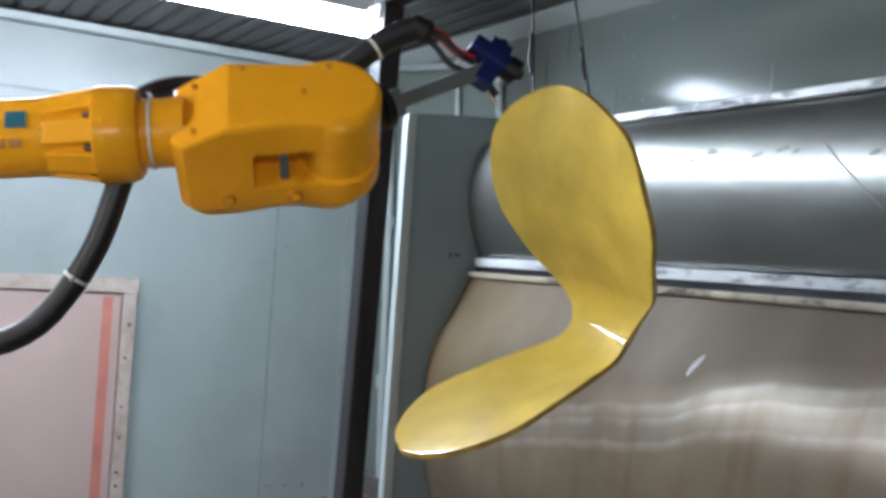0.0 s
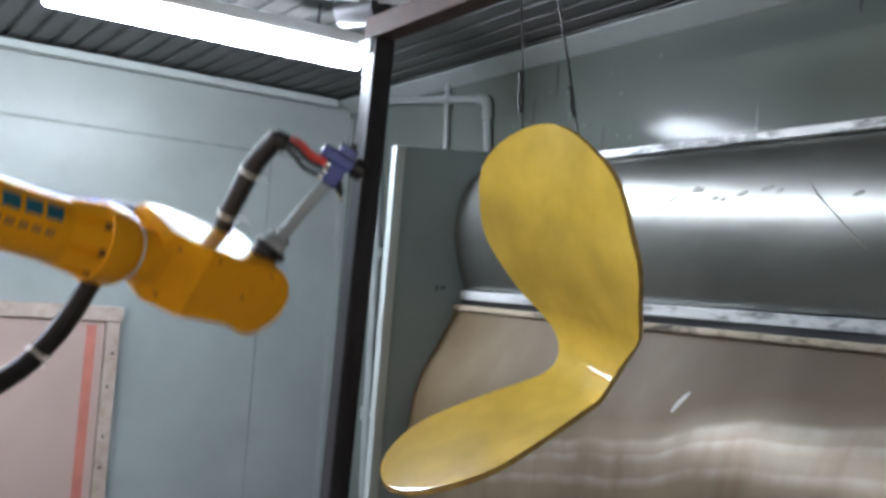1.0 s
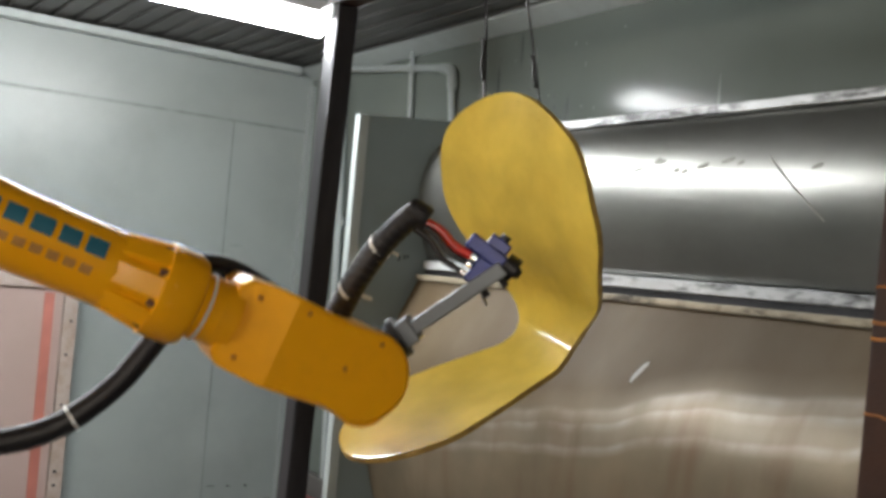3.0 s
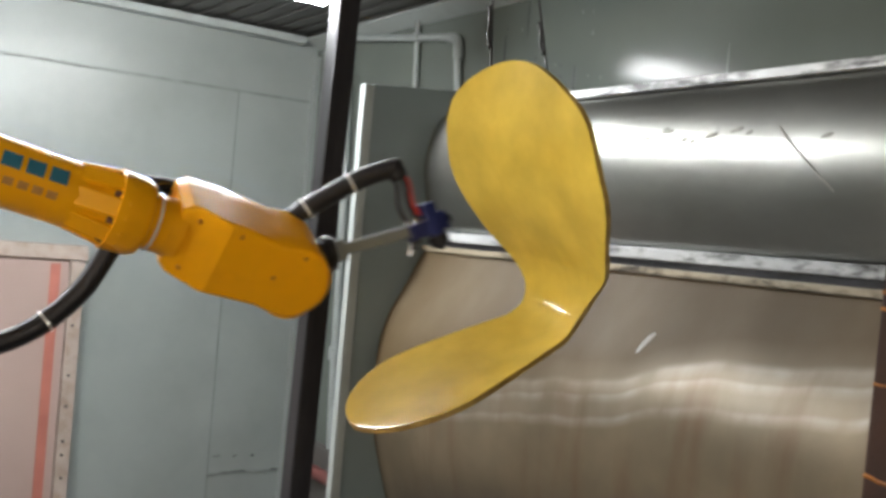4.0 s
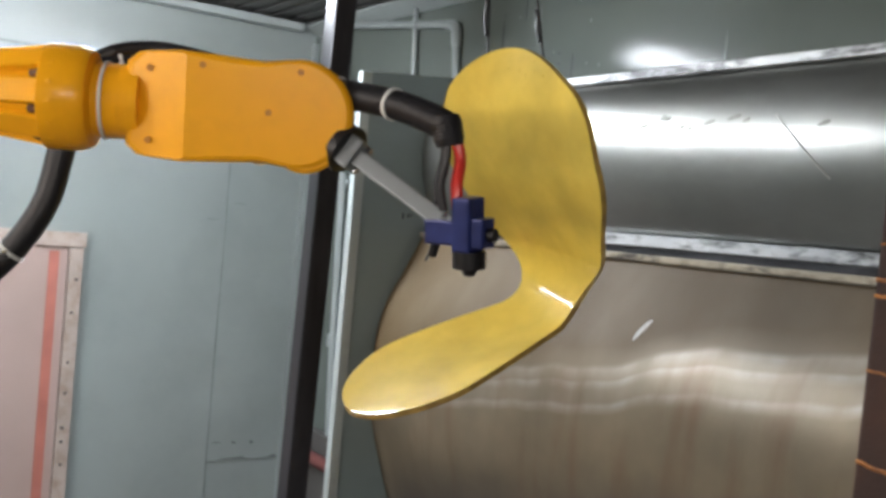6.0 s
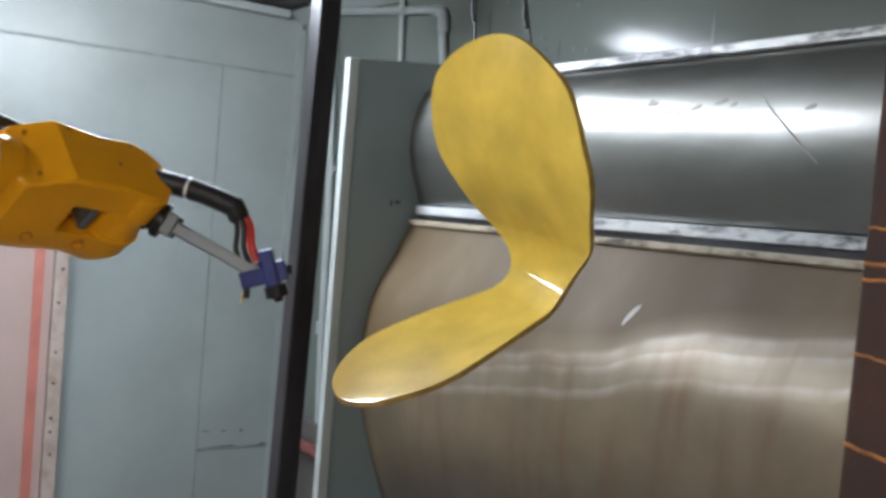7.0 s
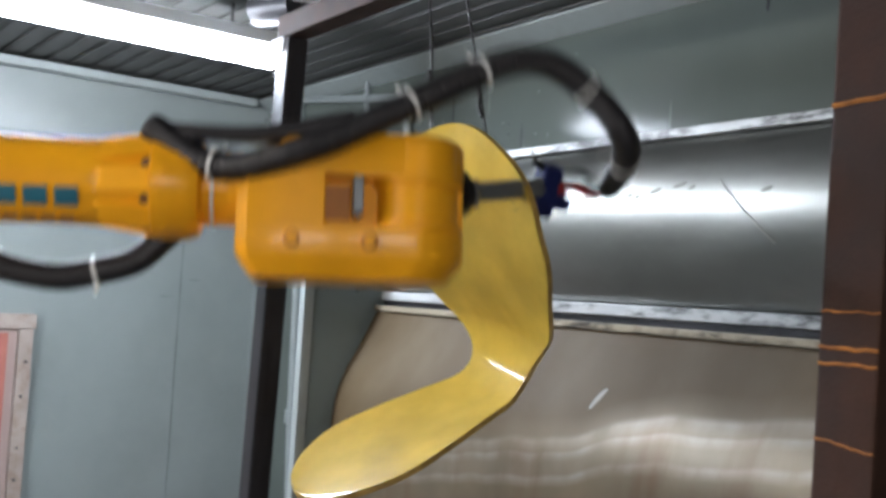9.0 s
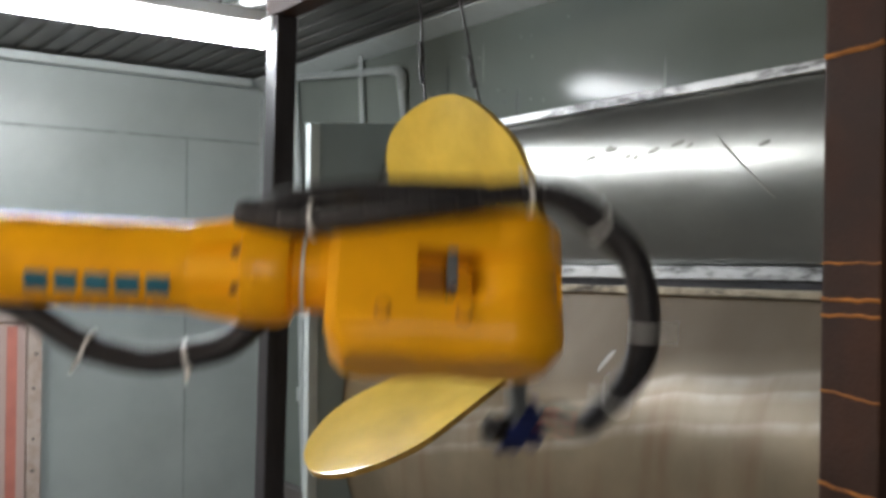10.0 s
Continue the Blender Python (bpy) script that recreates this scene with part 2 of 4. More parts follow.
def tube(points, r, segs=10, n=24):
    pts = curve_points(points, n)
    bm = bmesh.new()
    rings = []
    for i, q in enumerate(pts):
        d = (pts[min(i + 1, n)] - pts[max(i - 1, 0)]).normalized()
        m = d.to_track_quat("Z", "Y").to_matrix()
        rings.append([bm.verts.new(q + m @ Vector((r * math.cos(2 * math.pi * k / segs), r * math.sin(2 * math.pi * k / segs), 0))) for k in range(segs)])
    for a, b in zip(rings, rings[1:]):
        for k in range(segs):
            bm.faces.new((a[k], a[(k + 1) % segs], b[(k + 1) % segs], b[k]))
    bm.faces.new(rings[0])
    bm.faces.new(rings[-1])
    bmesh.ops.recalc_face_normals(bm, faces=bm.faces)
    return bm


def thing(name, label, category, group="", kind="", at=None):
    ob = new(name)
    if at is not None:
        ob.matrix_basis = at
    return tagged(ob, label, category, group, kind)


# ---- the room ----
def room():
    tagged(part("floor", box(LEFT - 0.2, RIGHT + 0.2, REAR - 0.2, BACK + 0.2, -0.2, 0), FLOOR), "grey concrete workshop floor", "floor", kind="structure")
    bm = box(LEFT - 0.2, RIGHT + 0.2, REAR - 0.2, BACK + 0.2, CEILING + 0.03, CEILING + 0.2)
    y = REAR
    while y < BACK:
        box(LEFT, RIGHT, y, y + 0.075, CEILING + 0.016, CEILING + 0.032, 0.004, bm)
        y += 0.11
    tagged(part("ceiling", bm, CEIL), "dark ribbed sheet metal ceiling", "ceiling", kind="structure")
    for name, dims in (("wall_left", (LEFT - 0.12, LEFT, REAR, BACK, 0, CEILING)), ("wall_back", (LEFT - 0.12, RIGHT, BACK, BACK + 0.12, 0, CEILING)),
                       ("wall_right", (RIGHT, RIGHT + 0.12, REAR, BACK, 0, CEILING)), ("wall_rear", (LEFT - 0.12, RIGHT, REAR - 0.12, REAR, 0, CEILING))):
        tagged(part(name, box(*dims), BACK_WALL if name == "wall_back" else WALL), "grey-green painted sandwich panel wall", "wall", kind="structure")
    # joints of the panels: thin raised cover strips
    for name, dims in (("seam_across", (LEFT, LEFT + 0.006, REAR, BACK - 0.03, 2.535, 2.55)), ("seam_upright", (LEFT, LEFT + 0.005, 2.118, 2.126, 0, 2.535)),
                       ("seam_hatch", (LEFT, LEFT + 0.006, 2.13, 2.57, 0.325, 0.337)), 
                       ("corner_trim", (LEFT, LEFT + 0.05, BACK - 0.03, BACK, 0, CEILING - 0.1))):
        tagged(part(name, box(*dims), SEAM if name != "corner_trim" else WALL), "dark joint line between wall panels", "trim", kind="structure")
    cove = sheet([(BACK - 0.10, CEILING - 0.004), (BACK - 0.10, CEILING - 0.012), (BACK - 0.004, CEILING - 0.06)], LEFT + 0.02, RIGHT - 0.02, 0.004)
    tagged(part("cove_trim", cove, COVE), "pale sheet metal trim along the ceiling", "trim", kind="structure")
    bm = box(LEFT + 0.004, LEFT + 0.09, REAR + 0.02, BACK - 0.12, CEILING - 0.05, CEILING - 0.004, 0.01)
    tagged(part("cove_trim", bm, COVE), "pale sheet metal trim along the ceiling", "trim", kind="structure")
    tagged(part("gutter", box(LEFT + 0.26, -3.6, BACK - 0.06, BACK - 0.004, 0.0, 0.60, 0.01), FLOOR), "dark concrete plinth along the wall", "plinth", kind="structure")
    tagged(part("red_pipe", rod((LEFT + 0.36, BACK - 0.10, 0.47), (-3.6, BACK - 0.10, 0.47), 0.035), RED_PIPE, smooth=True), "dull red pipe low along the wall", "pipe")


def conduit():
    c = thing("water_pipe", "grey painted pipe with elbow and tee on the wall", "pipe")
    y = BACK - 0.03
    part("upper_run", tube([(-5.05, y, 2.875), (-4.3, y, 2.79), (-3.97, y, 2.75), (-3.905, y, 2.71), (-3.895, y, 2.6), (-3.85, y, 2.36)], 0.019, 12, 40), PIPE_PAINT, c, smooth=True)
    part("riser", rod((-4.29, y, 2.9), (-4.24, y, 2.3), 0.013), PIPE_PAINT, c, smooth=True)
    part("elbow", tube([(-3.99, y, 2.752), (-3.915, y, 2.73), (-3.895, y, 2.64)], 0.026, 12, 12), PIPE_PAINT, c, smooth=True)
    part("tee", rod((-4.3, y, 2.79), (-4.25, y, 2.785), 0.026), PIPE_PAINT, c, smooth=True)
    d = thing("drop_pipe", "thin grey vertical pipe with a clamp", "pipe")
    part("pipe", tube([(-5.01, y, 2.86), (-4.92, y, 2.0), (-4.87, y, 1.09), (-4.83, y, 0.6)], 0.022, 12, 24), PIPE_PAINT, d, smooth=True)
    for z, x in ((1.12, -4.873), (2.0, -4.92)):
        bm = rod((x, y, z - 0.035), (x, y, z + 0.035), 0.034)
        box(x - 0.05, x + 0.05, y, y + 0.028, z - 0.015, z + 0.015, 0.003, bm)
        part("clamp", bm, PIPE_PAINT, d, smooth=True)


def small_door():
    d = thing("door_1", "pale hatch door tinted by pinkish glare, red-brown stripe, worn edges", "door", kind="structure")
    x = LEFT + 0.004
    part("door_leaf", box(x, x + 0.045, 0.36, 1.26, 0.03, 1.52, 0.004), DOOR, d)
    part("edge_post", box(x, x + 0.062, 1.264, 1.335, 0.03, 1.52, 0.006), DOOR_FRAME, d, "chipped cream edge strip")
    part("top_rail", box(x, x + 0.068, 0.3, 1.345, 1.523, 1.60, 0.006), DOOR_FRAME, d, "chipped cream top rail")
    part("stripe", box(x + 0.046, x + 0.050, 1.165, 1.215, 0.03, 1.50), RED_STRIPE, d, "red-brown painted stripe")
    rng = random.Random(4)
    for i in range(7):
        z = rng.uniform(0.3, 1.45)
        part("screw", rod((x + 0.06, 1.3 + rng.uniform(-0.02, 0.02), z), (x + 0.066, 1.3, z), 0.007, 8), BLACK_STEEL, d)


# ---- spray booth with water curtain ----
PX = -3.54


def booth():
    b = thing("spray_booth", "stainless water-curtain spray booth with a grey side panel", "spray booth")
    upper = [(2.34, 2.335), (2.29, 2.31), (2.255, 2.263), (2.232, 2.21), (2.218, 2.15), (2.214, 2.09), (2.219, 2.03), (2.232, 1.97), (2.255, 1.90), (2.285, 1.833)]
    up = curve_points([(0, *p) for p in upper], 40)
    part("upper_hood", sheet([(p.y, p.z) for p in up], PX + 0.003, 1.6, 0.004, 6), STEEL, b, "bent polished stainless sheet with smudges", True)
    lower = [(2.245, 1.742), (2.165, 1.59), (2.108, 1.49), (2.070, 1.377), (2.058, 1.237), (2.062, 1.07), (2.085, 0.942), (2.135, 0.785), (2.20, 0.61), (2.32, 0.34)]
    lo = curve_points([(0, *p) for p in lower], 50)
    part("water_curtain", sheet([(p.y, p.z) for p in lo], PX + 0.003, 1.6, 0.004, 6), CURTAIN, b, "curved stainless sheet with brown water stains", True)
    part("top_ledge", box(PX - 0.01, 1.6, 2.318, 2.352, 2.337, 2.366, 0.004), STRIP, b, "splashed white ledge strip")
    part("slot_strip", box(PX + 0.004, 1.6, 2.262, 2.285, 1.790, 1.826, 0.003), STRIP, b, "paint-splashed white strip")
    # A black strip fills the slot to stand for the shade inside it.
    part("slot_shade_strip", box(PX + 0.004, 1.6, 2.275, 2.3, 1.766, 1.789, 0.002), BLACK_STEEL, b, "black strip put in as the slot's shade")
    part("curtain_lip", box(PX + 0.004, 1.6, 2.230, 2.262, 1.744, 1.766, 0.004), CREAM, b, "stained cream lip")
    part("hood_back", box(PX + 0.004, 1.6, 2.42, 2.44, 0.3, 2.33), STEEL, b)
    # side panel with a folded pale front edge
    bm = bmesh.new()
    outline = [(1.946, 0.02), (1.946, 2.395), (2.36, 2.43), (2.56, 2.43), (2.56, 0.02)]
    f0 = [bm.verts.new((PX, y, z)) for y, z in outline]
    f1 = [bm.verts.new((PX - 0.03, y, z)) for y, z in outline]
    bm.faces.new(f0)
    bm.faces.new(f1[::-1])
    for i in range(5):
        bm.faces.new((f0[i], f1[i], f1[(i + 1) % 5], f0[(i + 1) % 5]))
    bmesh.ops.recalc_face_normals(bm, faces=bm.faces)
    part("side_panel", bm, BOOTH, b, "grey painted side sheet")
    part("front_edge", box(PX - 0.034, PX + 0.006, 1.899, 1.944, 0.02, 2.392, 0.004), COVE, b, "pale folded front edge")
    part("tank", box(PX + 0.004, 1.6, 2.0, 2.42, 0.0, 0.34, 0.01), BOOTH, b, "water tank below the curtain")
    for x, y0 in ((0, 2.14), (0, 2.165), (0, 2.18)):
        part("ink_mark", box(PX + 0.0005, PX + 0.002, y0, y0 + 0.008, 1.815 + (y0 - 2.14) * 0.3, 1.84), BLACK_STEEL, b)
    # a pale scuff and a long crease
    pts = sorted((p.z, p.y) for p in lo)
    y = float(np.interp(1.545, [p[0] for p in pts], [p[1] for p in pts]))
    bm = bmesh.new()
    bmesh.ops.create_icosphere(bm, subdivisions=2, radius=1)
    bmesh.ops.transform(bm, matrix=pose(-2.11, y, 1.545, -28, 28) @ Matrix.Diagonal((0.011, 0.0015, 0.042, 1)), verts=bm.verts)
    part("scuff", bm, SCALE_MARK, b, "pale scraped patch", True)
    pts = sorted((p.z, p.y) for p in up)
    path = []
    for k in range(7):
        z = 2.180 - 0.175 * k / 6
        path.append((-1.772 + 0.185 * k / 6, float(np.interp(z, [p[0] for p in pts], [p[1] for p in pts])) - 0.001, z))
    part("scratch", tube(path, 0.0026, 6, 14), SCALE_MARK, b, "bright bent crease")
    rng = random.Random(7)
    for k in range(10):
        x, z = rng.uniform(-2.35, -1.6), rng.uniform(2.145, 2.20)
        y = float(np.interp(z, [p[0] for p in pts], [p[1] for p in pts]))
        bm = bmesh.new()
        bmesh.ops.create_icosphere(bm, subdivisions=2, radius=1)
        bmesh.ops.transform(bm, matrix=pose(x, y, z, 0, rng.uniform(-40, -15)) @ Matrix.Diagonal((rng.uniform(0.015, 0.040), 0.0012, rng.uniform(0.006, 0.013), 1)), verts=bm.verts)
        part("smudge", bm, SMUDGE, b, "dull paint smudge", True)


def wall_drips():
    """Dried paint spots and runs on the wall above the booth."""
    rng = random.Random(11)
    wall = bpy.data.objects["wall_back"]
    for k in range(24):
        x = -3.15 + rng.gauss(0, 0.22) if k < 16 else rng.uniform(-4.0, -1.6)
        z = rng.uniform(2.45, 2.8)
        ln = rng.choice((0.006, 0.01, 0.03, 0.09))
        bm = bmesh.new()
        bmesh.ops.create_icosphere(bm, subdivisions=1, radius=1)
        bmesh.ops.transform(bm, matrix=pose(x, BACK - 0.0005, z) @ Matrix.Diagonal((rng.uniform(0.003, 0.007), 0.0016, ln, 1)), verts=bm.verts)
        part("paint_drip", bm, SEAM if k % 3 else BLACK_STEEL, wall, "dried paint drip", True)
    wall = bpy.data.objects["wall_left"]
    for k in range(20):
        y = rng.uniform(2.15, 2.55) if k < 18 else rng.uniform(1.5, 2.5)
        z = 0.332 + rng.gauss(0, 0.006) + 0.10 * (k % 6 == 0) if k < 18 else rng.uniform(0.4, 2.2)
        bm = bmesh.new()
        bmesh.ops.create_icosphere(bm, subdivisions=1, radius=1)
        bmesh.ops.transform(bm, matrix=pose(LEFT + 0.001, y, z) @ Matrix.Diagonal((0.002, rng.uniform(0.012, 0.045), rng.uniform(0.002, 0.006), 1)), verts=bm.verts)
        part("scuff_mark", bm, BLACK_STEEL if k < 18 else SEAM, wall, "dark scuff", True)


def gantry():
    g = thing("steel_gantry", "dark painted and rusty square steel hanging frame", "frame")
    def post(name, xt, xb, ztop, y, w, mat, label):
        bm = box(-w / 2, w / 2, -w / 2, w / 2, 0, ztop, 0.006)
        for v in bm.verts:
            v.co.x += xb + (xt - xb) * v.co.z / ztop
            v.co.y += y
        return part(name, bm, mat, g, label)
    post("far_post", -2.835, -2.94, 2.60, 1.43, 0.072, BLACK_STEEL, "dark painted square post")
    near = post("near_post", -0.822, -0.866, 2.60, 1.422, 0.098, RUST, "rusty square post with orange weld rust")
    part("beam", box(-2.875, -0.5, 1.392, 1.468, 2.603, 2.675, 0.006), RUST, g, "dark rusty square top beam")
    bm = box(-2.9, -2.82, 1.385, 1.39, 2.555, 2.60, 0.002)
    part("weld_plate", bm, FIXTURE, g)
    for z, h, tilt in ((1.775, 0.006, 0.0), (1.752, 0.005, 0.0), (1.64, 0.004, -0.012), (1.50, 0.006, -0.01), (2.14, 0.007, 0.006), (1.83, 0.003, 0.0)):
        x = -0.866 + (0.044) * z / 2.6
        rng = random.Random(int(z * 100))
        path = [(x - 0.047 + i * 0.0118, 1.3735, z + tilt * i / 8 + rng.uniform(-0.0015, 0.0015)) for i in range(9)]
        part("rust_bead", tube(path, h * 0.6, 6, 16), ORANGE_RUST, near, "orange rust line")


def overhead():
    r = thing("conveyor_rail", "dark overhead hanging rail under the ceiling", "rail")
    part("rail", box(-3.2, 0.4, 1.22, 1.28, CEILING - 0.07, CEILING - 0.004, 0.006), BLACK_STEEL, r)
    part("hook_bar", tube([(-1.6, 1.25, 2.87), (-1.68, 1.25, 2.83), (-1.78, 1.25, 2.80), (-1.86, 1.25, 2.86)], 0.009, 8, 16), BLACK_STEEL, r, smooth=True)


def lamp_fixture(x, y0, y1, z, watts, color, name="tube_light"):
    f = thing(name, "white fluorescent batten light, switched on; the neutral one added as fill", "lamp", "tube lights")
    part("housing", box(x - 0.05, x + 0.05, y0 - 0.02, y1 + 0.02, z + 0.03, z + 0.085, 0.008), FIXTURE, f)
    if color == COOL:
        # The bloom around the tube is built in as this wider glowing body.
        part("bloom_body", lathe([(y0, 0.02), (y0 + 0.015, 0.045), (y1 - 0.015, 0.045), (y1, 0.02)], 24), TUBE, f, "glowing rounded body, widened to carry the tube's bloom", True, pose(x, 0, z - 0.01, 0, 0, 90))
    # Bare tubes belong only to the neutral batten, which is added fill.
    for s in (() if color == COOL else (-0.027, 0.027)):
        part("tube", rod((x + s, y0, z), (x + s, y1, z), 0.0165, 16), TUBE if color == COOL else FILL_TUBE, f, "glowing tube of an added fill light", True)
    for y in (y0 - 0.01, y1 - 0.02):
        part("socket", box(x - 0.05, x + 0.05, y, y + 0.03, z - 0.02, z + 0.032, 0.004), FIXTURE, f)
    for y in (y0 + 0.2, y1 - 0.2):
        part("hanger", rod((x, y, z + 0.085), (x, y, CEILING + 0.01), 0.006, 8), WIRE, f)
    lamp = new("tube_lamp", bpy.data.lights.new("tube_lamp", "AREA"))
    lamp.data.shape, lamp.data.size, lamp.data.size_y = "RECTANGLE", 0.10, y1 - y0
    lamp.data.energy, lamp.data.color = watts, color
    lamp.matrix_basis = pose(x, (y0 + y1) / 2, z - 0.06)
    return f


# Builds an unseen batten that is added only as fill light.
def added_wall_fixture(x0, x1, y, z, watts, color, turn=0):
    f = thing("added_wall_light", "unseen white batten added on the wall as fill light", "lamp", "wall lights", at=pose(0, 0, 0, 0, 0, turn))
    part("housing", box(x0 - 0.02, x1 + 0.02, y + 0.004, y + 0.06, z - 0.06, z + 0.06, 0.008), FIXTURE, f)
    for s in (-0.03, 0.03):
        part("tube", rod((x0, y + 0.08, z + s), (x1, y + 0.08, z + s), 0.0165, 16), FILL_TUBE, f, "glowing tube of an added fill light", True)
    for x in (x0 - 0.01, x1 - 0.02):
        part("socket", box(x, x + 0.03, y + 0.06, y + 0.1, z - 0.05, z + 0.05, 0.004), FIXTURE, f)
    lamp = new("added_wall_lamp", bpy.data.lights.new("added_wall_lamp", "AREA"))
    lamp.data.shape, lamp.data.size, lamp.data.size_y = "RECTANGLE", x1 - x0, 0.12
    lamp.data.energy, lamp.data.color = watts, color
    lamp.matrix_basis = pose(0, 0, 0, 0, 0, turn) @ pose((x0 + x1) / 2, y + 0.105, z, 90)


def ceiling_clutter():
    d = thing("cable_drum", "dark round fan motor under the ceiling", "motor")
    part("body", rod((-3.55, 1.62, 2.885), (-3.38, 1.70, 2.885), 0.065, 20), BLACK_STEEL, d, smooth=True)
    t = thing("cable_tray", "pale wire cable tray under the ceiling", "tray")
    for i in range(4):
        part("wire_rail", rod((-4.2 + i * 0.05, 0.4, 2.90), (-3.2 + i * 0.05, 1.95, 2.90), 0.006, 8), FIXTURE, t)
    for i in range(8):
        y = 0.5 + i * 0.2
        part("rung", rod((-4.14 + i * 0.129, y, 2.905), (-3.98 + i * 0.129, y, 2.905), 0.005, 8), FIXTURE, t)


# ---- moulded chair shell ----
def chair():
    back_len, seat_len, between, back_curve, seat_curve, radius = 0.4271, 0.4275, 67.785, 1.7663, -0.1343, 0.0969
    turn = math.pi - radians(between)
    arc = radius * turn
    s = np.concatenate([-back_len + back_len * np.linspace(0, 1, 44) ** 1.6, np.linspace(0, arc, 14)[1:-1], arc + seat_len * (1 - (1 - np.linspace(0, 1, 44)) ** 1.6)])
    head = np.where(s < 0, -back_curve * s, np.where(s < arc, s / radius, turn + seat_curve * (s - arc)))
    f = np.concatenate([[0], np.cumsum(np.sin((head[1:] + head[:-1]) / 2) * np.diff(s))])
    u = np.concatenate([[0], np.cumsum(-np.cos((head[1:] + head[:-1]) / 2) * np.diff(s))])
    i = int(np.argmin(np.abs(s - arc / 2)))
    f, u = f - f[i], u - u[i]
    stations = [-back_len, -back_len * 0.72, -back_len * 0.4, 0, arc / 2, arc + 0.3 * seat_len, arc + 0.65 * seat_len, arc + seat_len]
    widths = np.interp(s, stations, [0.1400, 0.2343, 0.2556, 0.1759, 0.0804, 0.1272, 0.1485, 0.1483])
    widths = np.convolve(np.pad(widths, 3, "edge"), np.ones(7) / 7, "valid")
    for e, d in ((0.0937, s + back_len), (0.2186, arc + seat_len - s)):
        widths = widths * np.sqrt(np.clip(1 - (1 - np.clip(d / e, 0.0006, 1)) ** 2, 0, 1))
    thick, n = 0.012, 16
    bm = bmesh.new()
    grids = []
    for side in (0, 1):
        rows = []
        for j in range(len(s)):
            normal = Vector((0, math.cos(head[j]), math.sin(head[j])))
            row = []
            for k in range(n + 1):
                a = -1 + 2 * k / n
                dish = 0.010 * (a * a) * min(1, widths[j] / 0.15)
                q = Vector((a * widths[j], f[j], u[j])) + normal * (dish - side * thick)
                row.append(bm.verts.new(q))
            rows.append(row)
        grids.append(rows)
    def face(*v, mat=0):
        fc = bm.faces.new(v)
        fc.material_index = mat
    for side, rows in enumerate(grids):
        for a, b in zip(rows, rows[1:]):
            for k in range(n):
                face(*((a[k], a[k + 1], b[k + 1], b[k]) if side == 0 else (a[k], b[k], b[k + 1], a[k + 1])))
    g0, g1 = grids
    for j in range(len(s) - 1):
        for k in (0, n):
            face(g0[j][k], g0[j + 1][k], g1[j + 1][k], g1[j][k], mat=1)
    for j in (0, len(s) - 1):
        for k in range(n):
            face(g0[j][k], g0[j][k + 1], g1[j][k + 1], g1[j][k], mat=1)
    bmesh.ops.recalc_face_normals(bm, faces=bm.faces)
    m = Matrix(((-0.9895, -0.0975, 0.1064, -1.6131), (-0.0090, -0.6938, -0.7201, 1.3610), (0.1439, -0.7135, 0.6856, 1.6991), (0, 0, 0, 1)))
    spots = [[v.co.copy() for v in row] for row in grids[0]]
    edge = bm.copy()
    bmesh.ops.delete(bm, geom=[q for q in bm.faces if q.material_index == 1], context="FACES_ONLY")
    bmesh.ops.delete(edge, geom=[q for q in edge.faces if q.material_index == 0], context="FACES")
    for q in edge.faces:
        q.material_index = 0
    ob = thing("chair_shell", "", "", at=m)
    part("ply_shell", bm, SHELL, ob, smooth=True)
    part("ply_edge", edge, SHELL_EDGE, ob, "brownish layered plywood edge", True)
    rng = random.Random(21)
    for _ in range(14):
        j, k = rng.randint(4, 12), rng.randint(3, 12)
        drop = bmesh.new()
        bmesh.ops.create_icosphere(drop, subdivisions=1, radius=1)
        bmesh.ops.transform(drop, matrix=Matrix.Translation(spots[j][k]) @ Matrix.Diagonal((0.0022, 0.0016, 0.0026, 1)), verts=drop.verts)
        part("paint_droplet", drop, SHELL, ob, "wet paint droplet", True)
    tagged(ob, "moulded plywood chair shell freshly sprayed glossy yellow, hanging on wires", "chair shell")
    for hook, mid, top in (((-1.689, 1.190, 2.140), (-1.804, 1.25, 2.46), (-1.93, 1.25, 2.86)), ((-1.504, 1.190, 2.125), (-1.637, 1.25, 2.354), (-1.80, 1.25, 2.82))):
        w = thing("hanging_wire", "thin dark steel hanging wire hooked into the chair shell", "wire", "hanging wires")
        hook, mid, top = Vector(hook), Vector(mid), Vector(top)
        part("strand", tube([hook + Vector((0.004, 0.02, -0.06)), hook + Vector((0, 0.008, 0)), mid, top], 0.0027, 8, 20), WIRE, w)
        part("twist", tube([hook.lerp(mid, k) + Vector((0.003 * (-1) ** n, 0, 0)) for n, k in enumerate((0.2, 0.3, 0.4, 0.5))], 0.0042, 8, 12), WIRE, w)


# ---- robot arm ----
PIPE = 0.365


